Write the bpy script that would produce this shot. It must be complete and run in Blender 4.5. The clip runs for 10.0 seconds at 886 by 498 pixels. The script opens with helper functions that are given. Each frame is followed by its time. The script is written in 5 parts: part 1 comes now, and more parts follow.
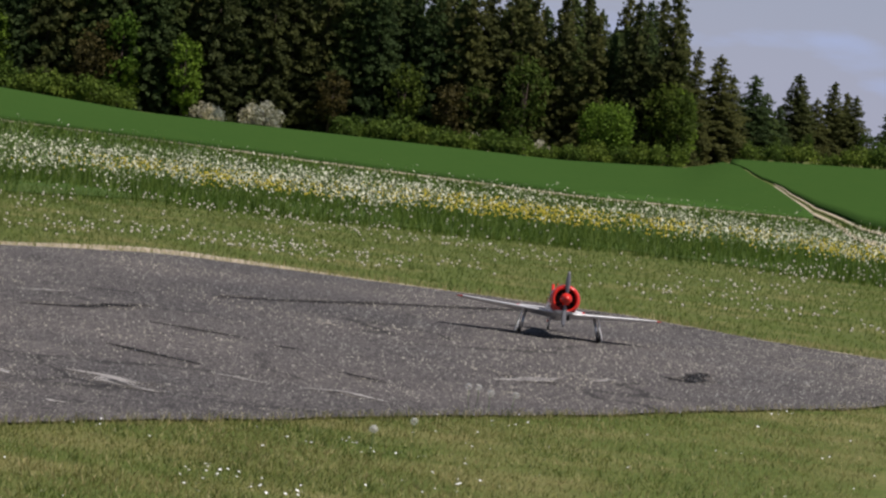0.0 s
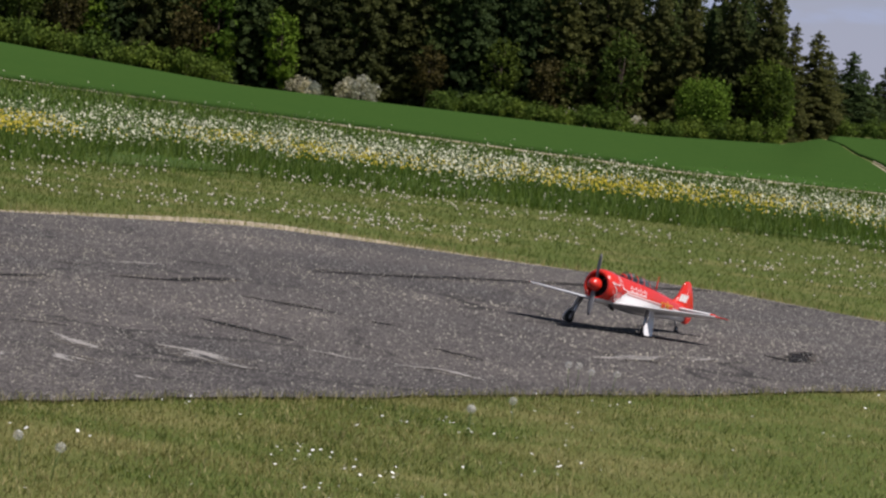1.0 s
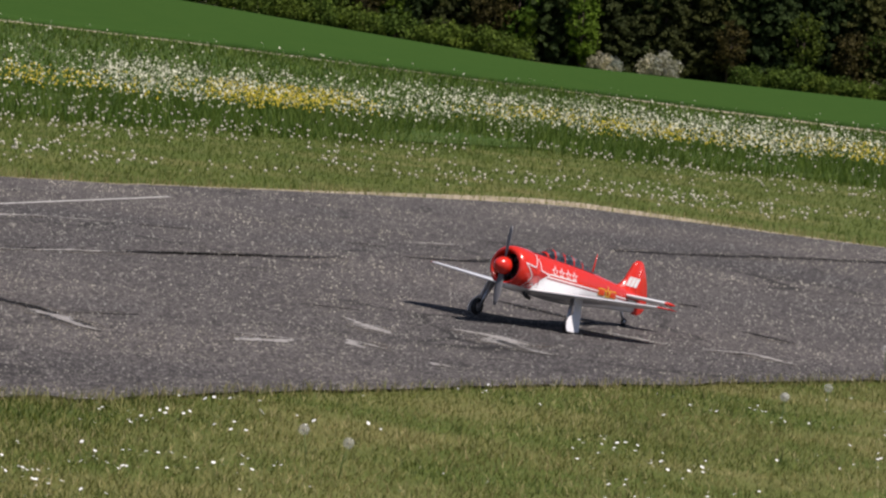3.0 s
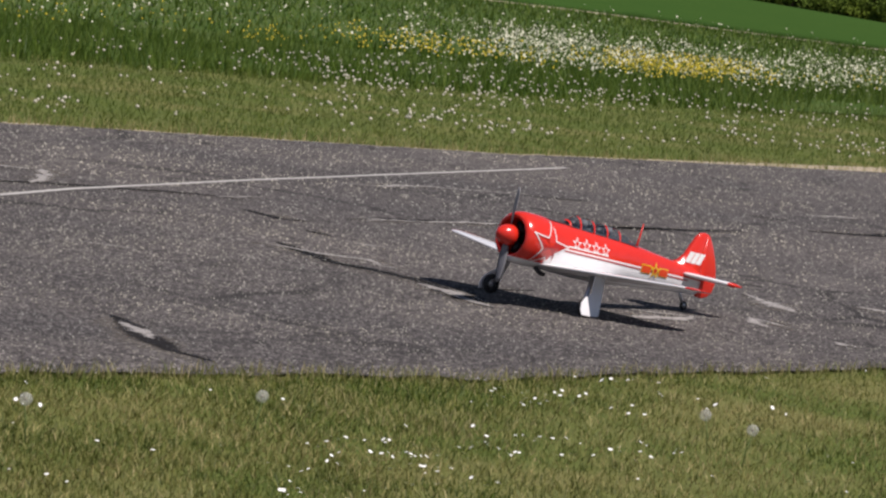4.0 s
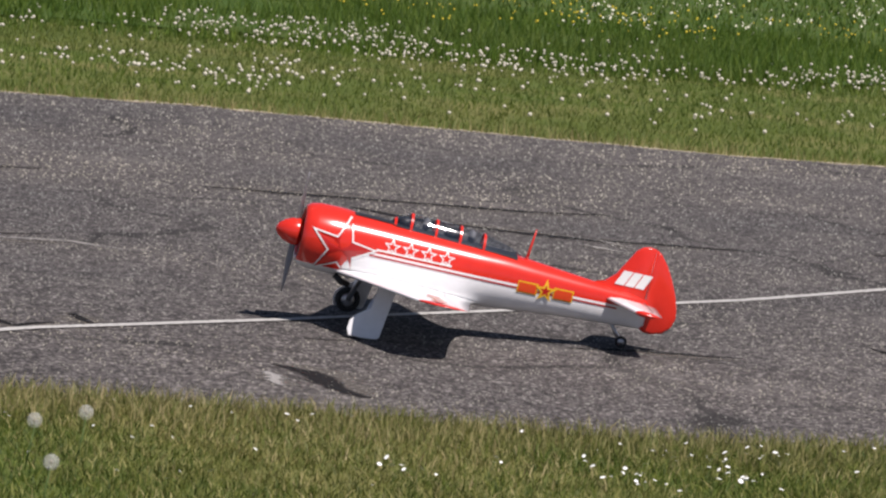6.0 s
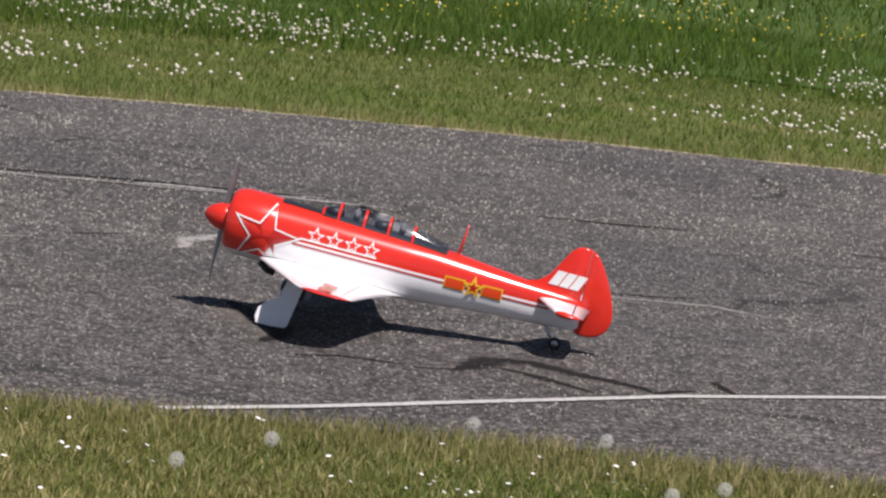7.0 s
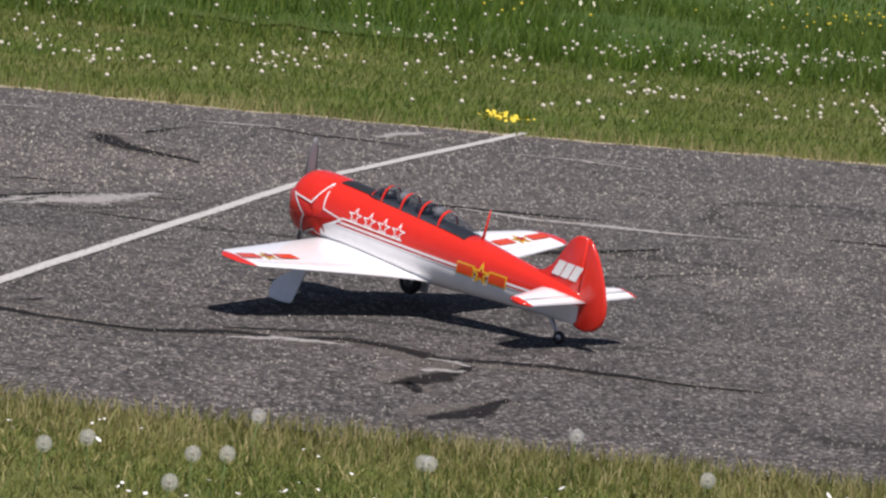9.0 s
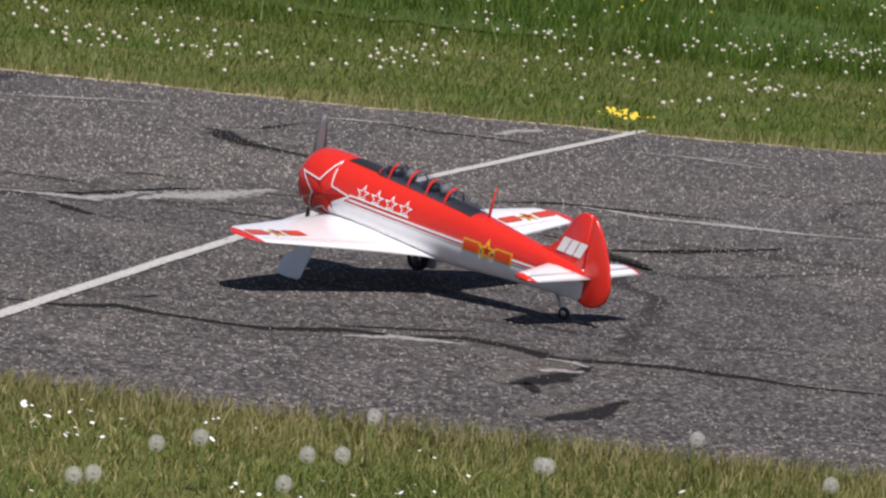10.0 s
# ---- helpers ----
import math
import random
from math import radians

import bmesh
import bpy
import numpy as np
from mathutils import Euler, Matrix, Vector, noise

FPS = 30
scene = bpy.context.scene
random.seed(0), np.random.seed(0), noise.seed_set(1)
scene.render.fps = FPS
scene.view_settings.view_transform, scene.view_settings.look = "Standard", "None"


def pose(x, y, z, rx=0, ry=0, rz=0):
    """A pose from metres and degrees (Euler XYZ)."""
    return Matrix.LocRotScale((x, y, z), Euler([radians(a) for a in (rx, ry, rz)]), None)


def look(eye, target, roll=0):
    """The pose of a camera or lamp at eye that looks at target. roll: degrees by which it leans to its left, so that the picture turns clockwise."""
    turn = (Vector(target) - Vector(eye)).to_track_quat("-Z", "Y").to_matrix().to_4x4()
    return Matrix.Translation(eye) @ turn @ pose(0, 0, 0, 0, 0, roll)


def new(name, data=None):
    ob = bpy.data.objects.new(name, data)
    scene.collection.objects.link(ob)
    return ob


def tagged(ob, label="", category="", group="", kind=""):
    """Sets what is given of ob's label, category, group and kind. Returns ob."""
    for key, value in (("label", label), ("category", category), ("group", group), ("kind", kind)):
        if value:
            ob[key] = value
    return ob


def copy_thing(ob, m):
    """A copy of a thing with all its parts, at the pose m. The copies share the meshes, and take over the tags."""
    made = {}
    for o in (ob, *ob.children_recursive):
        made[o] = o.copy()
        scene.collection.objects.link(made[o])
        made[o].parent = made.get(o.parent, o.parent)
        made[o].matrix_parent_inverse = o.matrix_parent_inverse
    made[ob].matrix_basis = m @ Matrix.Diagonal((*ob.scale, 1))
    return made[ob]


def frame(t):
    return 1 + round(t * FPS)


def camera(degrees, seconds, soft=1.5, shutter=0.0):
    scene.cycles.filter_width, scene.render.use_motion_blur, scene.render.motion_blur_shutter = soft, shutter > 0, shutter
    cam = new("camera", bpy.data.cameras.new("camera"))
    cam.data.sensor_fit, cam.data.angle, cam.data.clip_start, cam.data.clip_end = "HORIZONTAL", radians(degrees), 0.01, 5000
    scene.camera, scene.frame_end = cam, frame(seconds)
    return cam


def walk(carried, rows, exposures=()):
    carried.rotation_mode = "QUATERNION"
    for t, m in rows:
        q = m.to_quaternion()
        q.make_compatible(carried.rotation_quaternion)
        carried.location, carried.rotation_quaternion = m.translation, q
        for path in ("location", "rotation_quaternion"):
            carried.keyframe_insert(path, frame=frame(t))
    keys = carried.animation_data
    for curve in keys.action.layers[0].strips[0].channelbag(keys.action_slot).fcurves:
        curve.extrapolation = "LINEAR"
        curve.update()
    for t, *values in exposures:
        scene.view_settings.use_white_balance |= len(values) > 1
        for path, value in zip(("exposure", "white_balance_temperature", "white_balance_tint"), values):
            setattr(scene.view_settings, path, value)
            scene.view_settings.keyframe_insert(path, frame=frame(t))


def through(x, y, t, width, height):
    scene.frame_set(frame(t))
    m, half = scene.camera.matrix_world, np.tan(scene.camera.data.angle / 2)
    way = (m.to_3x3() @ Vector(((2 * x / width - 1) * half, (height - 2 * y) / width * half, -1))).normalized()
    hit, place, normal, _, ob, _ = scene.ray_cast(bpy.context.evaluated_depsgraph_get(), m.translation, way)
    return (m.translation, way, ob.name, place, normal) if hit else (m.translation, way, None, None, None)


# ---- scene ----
cam = camera(12.26, 10.0, soft=2.4)
PATH = [
    (0.0, look((0.329, -2.753, 1.835), (0.2828, 17.2323, 1.0805), 7.110)),
    (0.5, look((0.316, -2.445, 1.819), (0.1712, 17.5365, 0.9653), 7.249)),
    (1.0, look((0.301, -2.120, 1.804), (-0.1880, 17.8520, 0.8709), 7.417)),
    (1.5, look((0.290, -1.907, 1.802), (-0.7949, 18.0402, 0.8392), 7.308)),
    (2.0, look((0.269, -1.599, 1.788), (-1.0251, 18.3354, 0.8176), 7.484)),
    (2.2, look((0.262, -1.482, 1.783), (-1.1056, 18.4484, 0.8250), 7.690)),
    (3.3, look((0.221, -0.914, 1.756), (-2.1479, 18.8981, 0.3941), 6.454)),
    (3.5, look((0.199, -0.763, 1.748), (-2.5422, 18.9957, 0.3106), 6.444)),
    (4.0, look((0.121, -0.392, 1.739), (-3.6666, 19.1814, 0.1429), 6.726)),
    (4.5, look((0.086, -0.267, 1.759), (-5.2045, 18.9517, 0.1364), 6.245)),
    (5.0, look((0.050, -0.129, 1.767), (-6.4468, 18.7024, -0.0137), 5.700)),
    (5.3, look((0.004, -0.012, 1.763), (-7.2040, 18.5483, -0.1270), 5.494)),
    (5.5, look((-0.000, 0.000, 1.765), (-7.7099, 18.3508, -0.1860), 5.450)),
    (5.8, look((-0.009, 0.020, 1.766), (-8.6157, 17.9669, -0.1966), 5.768)),
    (6.2, look((-0.116, 0.217, 1.756), (-9.9169, 17.5450, -0.1660), 5.259)),
    (7.3, look((-0.233, 0.352, 1.801), (-12.8060, 15.7663, -0.2812), 7.389)),
    (7.5, look((-0.280, 0.400, 1.798), (-13.3080, 15.4330, -0.3020), 7.410)),
    (7.8, look((-0.356, 0.483, 1.792), (-13.9211, 15.0240, -0.3351), 7.452)),
    (8.0, look((-0.383, 0.511, 1.789), (-14.2577, 14.7528, -0.3734), 7.316)),
    (8.3, look((-0.418, 0.546, 1.787), (-14.8240, 14.2415, -0.4222), 6.650)),
    (8.5, look((-0.433, 0.557, 1.786), (-15.1358, 13.9372, -0.4071), 6.363)),
    (9.0, look((-0.509, 0.622, 1.778), (-15.6557, 13.5039, -0.3800), 5.879)),
    (9.5, look((-0.590, 0.690, 1.769), (-15.9372, 13.3255, -0.4234), 6.159)),
    (10.0, look((-0.636, 0.724, 1.764), (-16.1366, 13.1637, -0.4663), 5.997)),
]
walk(cam, PATH, [(0.0, 0.09, 6380, 17), (2.0, 0.10, 6450, 18), (4.5, 0.14, 6450, 19), (6.0, 0.23, 6400, 19), (8.0, 0.24, 6350, 19), (9.0, 0.18, 6300, 19), (10.0, 0.08, 6250, 19)])

# ---- world and sun ----
SUN_DIR = Vector((0.56, -0.26, 1.0)).normalized()
world = bpy.data.worlds.new("sky")
scene.world = world
world.use_nodes = True
wn, wl = world.node_tree.nodes, world.node_tree.links
sky = wn.new("ShaderNodeTexSky")
sky.sky_type, sky.sun_disc = "NISHITA", False
sky.sun_elevation = math.asin(SUN_DIR.z)
sky.sun_rotation = math.atan2(SUN_DIR.x, SUN_DIR.y)
sky.air_density, sky.dust_density, sky.ozone_density = 1.3, 0.0, 5.0
wtc = wn.new("ShaderNodeTexCoord")
wmap = wn.new("ShaderNodeMapping")
wmap.inputs["Scale"].default_value = (9, 9, 34)
cloud = wn.new("ShaderNodeTexNoise")
cloud.inputs["Scale"].default_value, cloud.inputs["Detail"].default_value = 1.6, 6
cramp = wn.new("ShaderNodeValToRGB")
cramp.color_ramp.elements[0].position, cramp.color_ramp.elements[1].position = 0.52, 0.80
cmix = wn.new("ShaderNodeMixRGB")
cmix.inputs[2].default_value = (8.9, 10.9, 15.8, 1)
wl.new(wtc.outputs["Generated"], wmap.inputs["Vector"])
wl.new(wmap.outputs[0], cloud.inputs["Vector"])
wl.new(cloud.outputs["Fac"], cramp.inputs[0])
wsep = wn.new("ShaderNodeSeparateXYZ")
wl.new(wtc.outputs["Generated"], wsep.inputs[0])
low = wn.new("ShaderNodeMapRange")
low.inputs["From Min"].default_value, low.inputs["From Max"].default_value = 0.0, 0.35
low.inputs["To Min"].default_value, low.inputs["To Max"].default_value = 0.62, 0.0
wl.new(wsep.outputs[2], low.inputs["Value"])
veil = wn.new("ShaderNodeMath")
veil.operation, veil.use_clamp = "MULTIPLY_ADD", True
veil.inputs[1].default_value = 0.8
wl.new(cramp.outputs[0], veil.inputs[0])
wl.new(low.outputs[0], veil.inputs[2])
wl.new(veil.outputs[0], cmix.inputs[0])
blue = wn.new("ShaderNodeMixRGB")
blue.blend_type = "MULTIPLY"
blue.inputs[0].default_value, blue.inputs[2].default_value = 1.0, (1.06, 0.98, 0.90, 1)
wl.new(sky.outputs[0], blue.inputs[1])
wl.new(blue.outputs[0], cmix.inputs[1])
wl.new(cmix.outputs[0], wn["Background"].inputs[0])
wn["Background"].inputs[1].default_value = 0.040
sun = new("sun", bpy.data.lights.new("sun", "SUN"))
sun.data.energy, sun.data.angle, sun.data.color = 5.0, radians(0.53), (1.0, 0.95, 0.87)
sun.matrix_world = look(SUN_DIR * 50, (0, 0, 0))
scene.view_settings.exposure = 0.0


# ---- materials ----
def mat(name, base=(0.5, 0.5, 0.5), rough=0.6, metal=0.0):
    m = bpy.data.materials.new(name)
    m.use_nodes = True
    b = m.node_tree.nodes["Principled BSDF"]
    b.inputs["Base Color"].default_value = (*base, 1)
    b.inputs["Roughness"].default_value, b.inputs["Metallic"].default_value = rough, metal
    return m


def add(m, kind, **sets):
    n = m.node_tree.nodes.new(kind)
    for k, v in sets.items():
        n.inputs[k.replace("_", " ")].default_value = v
    return n


def link(m, a, b):
    m.node_tree.links.new(a, b)


def shader(m):
    return m.node_tree.nodes["Principled BSDF"]


def ramp(m, fac, stops):
    r = m.node_tree.nodes.new("ShaderNodeValToRGB")
    e = r.color_ramp.elements
    while len(e) < len(stops):
        e.new(0.5)
    for el, (p, c) in zip(e, stops):
        el.position, el.color = p, (*c, 1)
    link(m, fac, r.inputs[0])
    return r.outputs[0]


def mixed(m, fac, a, b, how="MIX"):
    n = m.node_tree.nodes.new("ShaderNodeMixRGB")
    n.blend_type = how
    for s, v in zip(n.inputs, (fac, a, b)):
        if isinstance(v, (int, float)):
            s.default_value = v
        elif isinstance(v, tuple):
            s.default_value = (*v, 1)
        else:
            link(m, v, s)
    return n.outputs[0]


def coords(m, kind="Object"):
    return add(m, "ShaderNodeTexCoord").outputs[kind]


def noise_of(m, vec, scale, detail=4.0, rough=0.55):
    n = add(m, "ShaderNodeTexNoise", Scale=scale, Detail=detail, Roughness=rough)
    link(m, vec, n.inputs["Vector"])
    return n.outputs["Fac"]


def bumped(m, height, strength, dist):
    b = add(m, "ShaderNodeBump", Strength=strength, Distance=dist)
    link(m, height, b.inputs["Height"])
    link(m, b.outputs[0], shader(m).inputs["Normal"])


def asphalt_mat():
    m = mat("asphalt", rough=0.9)
    v = coords(m)
    vor = add(m, "ShaderNodeTexVoronoi", Scale=70.0)
    link(m, v, vor.inputs["Vector"])
    stone = ramp(m, vor.outputs["Color"], [(0.0, (0.038, 0.0358, 0.0352)), (0.40, (0.081, 0.0755, 0.0742)), (0.72, (0.142, 0.1325, 0.129)), (0.90, (0.33, 0.314, 0.303))])
    gap = ramp(m, vor.outputs["Distance"], [(0.30, (1, 1, 1)), (0.66, (0.42, 0.42, 0.42))])
    c = mixed(m, 1.0, stone, gap, "MULTIPLY")
    big = noise_of(m, v, 0.28, 5.0, 0.6)
    c = mixed(m, 1.0, c, ramp(m, big, [(0.32, (0.78, 0.78, 0.79)), (0.68, (1.26, 1.23, 1.20))]), "MULTIPLY")
    worn = noise_of(m, v, 1.1, 8.0, 0.72)
    c = mixed(m, ramp(m, worn, [(0.55, (0, 0, 0)), (0.72, (0.60, 0.60, 0.60))]), c, (0.148, 0.138, 0.130))
    mottle = noise_of(m, v, 9.0, 6.0, 0.75)
    c = mixed(m, 1.0, c, ramp(m, mottle, [(0.30, (0.60, 0.60, 0.60)), (0.70, (1.45, 1.43, 1.40))]), "MULTIPLY")
    # a net of hair cracks, open in some stretches and closed in others
    warp = add(m, "ShaderNodeTexNoise", Scale=0.9, Detail=5.0)
    link(m, v, warp.inputs["Vector"])
    bent = add(m, "ShaderNodeVectorMath")
    bent.operation = "MULTIPLY_ADD"
    link(m, warp.outputs["Color"], bent.inputs[0])
    bent.inputs[1].default_value = (1.1, 1.1, 0)
    link(m, v, bent.inputs[2])
    net = add(m, "ShaderNodeTexVoronoi", Scale=0.42)
    net.feature = "DISTANCE_TO_EDGE"
    link(m, bent.outputs[0], net.inputs["Vector"])
    here = ramp(m, noise_of(m, v, 0.33, 3.0), [(0.44, (0, 0, 0)), (0.56, (0.8, 0.8, 0.8))])
    line = mixed(m, 1.0, ramp(m, net.outputs["Distance"], [(0.007, (1, 1, 1)), (0.020, (0, 0, 0))]), here, "MULTIPLY")
    c = mixed(m, line, c, (0.022, 0.021, 0.020))
    link(m, c, shader(m).inputs["Base Color"])
    shader(m).inputs["Specular IOR Level"].default_value = 0.12
    bumped(m, vor.outputs["Distance"], 0.4, 0.004)
    return m


def grass_ground_mat(name, dark, light, straw, amount):
    m = mat(name, rough=0.95)
    v = coords(m)
    a = noise_of(m, v, 45.0, 3.0)
    b = noise_of(m, v, 0.8, 6.0, 0.65)
    c = ramp(m, a, [(0.3, dark), (0.7, light)])
    c = mixed(m, ramp(m, b, [(0.45, (0, 0, 0)), (0.7, (amount, amount, amount))]), c, straw)
    link(m, c, shader(m).inputs["Base Color"])
    bumped(m, a, 0.5, 0.02)
    shader(m).inputs["Specular IOR Level"].default_value = 0.1
    return m


def blade_mat(name, stops, patch_stops, patch=0.7, scale=0.55):
    """Leaves of grass: a colour of its own for each, drifting in patches over the ground."""
    m = mat(name, rough=0.55)
    g = add(m, "ShaderNodeNewGeometry")
    c = ramp(m, g.outputs["Random Per Island"], stops)
    p = noise_of(m, coords(m), scale, 5.0, 0.6)
    c2 = ramp(m, g.outputs["Random Per Island"], patch_stops)
    c = mixed(m, ramp(m, p, [(0.38, (0, 0, 0)), (0.60, (patch, patch, patch))]), c, c2)
    s = shader(m)
    link(m, c, s.inputs["Base Color"])
    s.inputs["Specular IOR Level"].default_value = 0.25
    tr = add(m, "ShaderNodeBsdfTranslucent")
    link(m, c, tr.inputs["Color"])
    mx = add(m, "ShaderNodeMixShader", Fac=0.35)
    link(m, s.outputs[0], mx.inputs[1])
    link(m, tr.outputs[0], mx.inputs[2])
    link(m, mx.outputs[0], m.node_tree.nodes["Material Output"].inputs["Surface"])
    return m


def leaf_mat(name, dark, light, rough=0.7, through=0.45):
    m = mat(name, rough=rough)
    g = add(m, "ShaderNodeNewGeometry")
    o = add(m, "ShaderNodeObjectInfo")
    c = ramp(m, g.outputs["Random Per Island"], [(0.0, dark), (1.0, light)])
    c = mixed(m, 1.0, c, ramp(m, o.outputs["Random"], [(0.0, (0.74, 0.80, 0.8)), (1.0, (1.25, 1.15, 1.0))]), "MULTIPLY")
    c = mixed(m, 1.0, c, ramp(m, noise_of(m, coords(m), 0.55, 3.0), [(0.35, (0.75, 0.78, 0.8)), (0.65, (1.3, 1.25, 1.1))]), "MULTIPLY")
    s = shader(m)
    link(m, c, s.inputs["Base Color"])
    s.inputs["Specular IOR Level"].default_value = 0.1
    tr = add(m, "ShaderNodeBsdfTranslucent")
    link(m, c, tr.inputs["Color"])
    mx = add(m, "ShaderNodeMixShader", Fac=through)
    link(m, s.outputs[0], mx.inputs[1])
    link(m, tr.outputs[0], mx.inputs[2])
    link(m, mx.outputs[0], m.node_tree.nodes["Material Output"].inputs["Surface"])
    return m


def paint_mat(name, base, rough=0.22):
    m = mat(name, base, rough)
    n = noise_of(m, coords(m), 30.0, 5.0)
    c = mixed(m, 1.0, base, ramp(m, n, [(0.3, (0.93, 0.93, 0.93)), (0.7, (1.0, 1.0, 1.0))]), "MULTIPLY")
    link(m, c, shader(m).inputs["Base Color"])
    shader(m).inputs["Coat Weight"].default_value = 0.3
    return m


RED_C, WHITE_C = (0.66, 0.028, 0.014), (0.84, 0.84, 0.84)


def two_tone_mat(name, axis, limit, above, below, mirror=False):
    """Gloss paint in two colours that meet along a masked line."""
    m = mat(name, rough=0.22)
    sep = add(m, "ShaderNodeSeparateXYZ")
    link(m, coords(m), sep.inputs[0])
    val = sep.outputs[axis]
    if mirror:
        ab = add(m, "ShaderNodeMath")
        ab.operation = "ABSOLUTE"
        link(m, val, ab.inputs[0])
        val = ab.outputs[0]
    gt = add(m, "ShaderNodeMath")
    gt.operation = "GREATER_THAN"
    link(m, val, gt.inputs[0])
    gt.inputs[1].default_value = limit
    c = mixed(m, gt.outputs[0], below, above)
    n = noise_of(m, coords(m), 26.0, 5.0)
    c = mixed(m, 1.0, c, ramp(m, n, [(0.3, (0.93, 0.93, 0.93)), (0.7, (1, 1, 1))]), "MULTIPLY")
    link(m, c, shader(m).inputs["Base Color"])
    shader(m).inputs["Coat Weight"].default_value = 0.3
    return m


def worn_paint_mat(name, base, cover, fray, top=1.0, scale=30.0):
    """Paint, tar or dust that thins out to bare asphalt in grains and along its frayed rims."""
    m = mat(name, base, 0.85)
    v = coords(m)
    n = noise_of(m, v, scale, 7.0, 0.75)
    sep = add(m, "ShaderNodeSeparateXYZ")
    link(m, coords(m, "UV"), sep.inputs[0])
    ab = add(m, "ShaderNodeMath")
    ab.operation = "ABSOLUTE"
    link(m, sep.outputs[0], ab.inputs[0])
    rim = add(m, "ShaderNodeMath")
    rim.operation = "MULTIPLY_ADD"
    link(m, ab.outputs[0], rim.inputs[0])
    rim.inputs[1].default_value = -fray
    link(m, n, rim.inputs[2])
    link(m, ramp(m, rim.outputs[0], [(cover, (0, 0, 0)), (min(1.0, cover + 0.16), (top, top, top))]), shader(m).inputs["Alpha"])
    c = mixed(m, 1.0, base, ramp(m, noise_of(m, v, 90.0, 3.0), [(0.3, (0.7, 0.7, 0.7)), (0.7, (1.25, 1.25, 1.25))]), "MULTIPLY")
    link(m, c, shader(m).inputs["Base Color"])
    shader(m).inputs["Specular IOR Level"].default_value = 0.1
    return m


ASPHALT = asphalt_mat()
STONE = leaf_mat("aggregate_stone", (0.10, 0.095, 0.092), (0.43, 0.412, 0.398), 0.8, 0.0)
MOWN = grass_ground_mat("mown_ground", (0.05, 0.075, 0.018), (0.12, 0.15, 0.035), (0.22, 0.19, 0.08), 0.7)
WILD = grass_ground_mat("wild_ground", (0.03, 0.06, 0.012), (0.07, 0.12, 0.025), (0.14, 0.14, 0.05), 0.4)
STRAW = grass_ground_mat("dry_edge", (0.30, 0.25, 0.17), (0.50, 0.43, 0.33), (0.20, 0.18, 0.08), 0.6)
TAR = worn_paint_mat("tar", (0.018, 0.017, 0.017), 0.11, 0.42, 0.85, 26.0)
CHALK = worn_paint_mat("scuff", (0.36, 0.345, 0.325), 0.25, 0.42, 0.80)
WORN = worn_paint_mat("worn_dust", (0.17, 0.155, 0.135), 0.18, 0.50, 0.45, 9.0)
LINE = worn_paint_mat("line_paint", (0.50, 0.49, 0.46), 0.22, 0.12, 0.92)
NEAR_BLADE = blade_mat("verge_blade", [(0, (0.024, 0.052, 0.007)), (0.55, (0.090, 0.138, 0.018)), (0.85, (0.21, 0.235, 0.045)), (1, (0.46, 0.40, 0.19))],
                       [(0, (0.080, 0.095, 0.016)), (0.5, (0.21, 0.20, 0.055)), (1, (0.50, 0.41, 0.20))], 0.85, 0.9)
FAR_BLADE = blade_mat("strip_blade", [(0, (0.042, 0.082, 0.010)), (0.7, (0.100, 0.160, 0.020)), (1, (0.19, 0.24, 0.045))],
                      [(0, (0.070, 0.100, 0.016)), (1, (0.18, 0.19, 0.048))], 0.7, 0.35)
STRAW_BLADE = blade_mat("straw_blade", [(0, (0.12, 0.16, 0.035)), (0.4, (0.26, 0.25, 0.09)), (1, (0.46, 0.38, 0.20))], [(0, (0.12, 0.16, 0.03)), (1, (0.34, 0.30, 0.13))])
TALL_BLADE = blade_mat("meadow_blade", [(0, (0.035, 0.080, 0.008)), (0.7, (0.090, 0.160, 0.016)), (1, (0.17, 0.235, 0.035))],
                       [(0, (0.05, 0.10, 0.012)), (1, (0.16, 0.20, 0.04))], 0.6, 0.25)
CROP_M = grass_ground_mat("young_corn", (0.026, 0.064, 0.014), (0.044, 0.094, 0.021), (0.050, 0.094, 0.020), 0.7)
shader(CROP_M).inputs["Specular IOR Level"].default_value = 0.0
WHITE_PETAL = mat("white_petal", (0.78, 0.78, 0.74), 0.8)
CLOCK_M = mat("seed_head", (0.54, 0.505, 0.41), 0.95)
FLUFF = mat("seed_fluff", (0.62, 0.62, 0.58), 1.0)
fluff_noise = noise_of(FLUFF, coords(FLUFF), 900.0, 2.0)
link(FLUFF, ramp(FLUFF, fluff_noise, [(0.40, (0.04, 0.04, 0.04)), (0.66, (0.58, 0.58, 0.58))]), shader(FLUFF).inputs["Alpha"])
CORE = mat("seed_core", (0.20, 0.17, 0.10), 0.9)
YELLOW_PETAL = mat("yellow_petal", (0.64, 0.50, 0.035), 0.7)
CREAM_PETAL = mat("cream_umbel", (0.50, 0.50, 0.37), 0.9)
STALK = mat("stalk", (0.10, 0.16, 0.04), 0.7)
BARK = mat("bark", (0.06, 0.042, 0.03), 0.9)
SPRUCE = [leaf_mat("spruce_needles", (0.066, 0.098, 0.038), (0.090, 0.128, 0.048), 0.7, 0.55), leaf_mat("spruce_tips", (0.082, 0.096, 0.038), (0.110, 0.124, 0.048), 0.7, 0.55)]
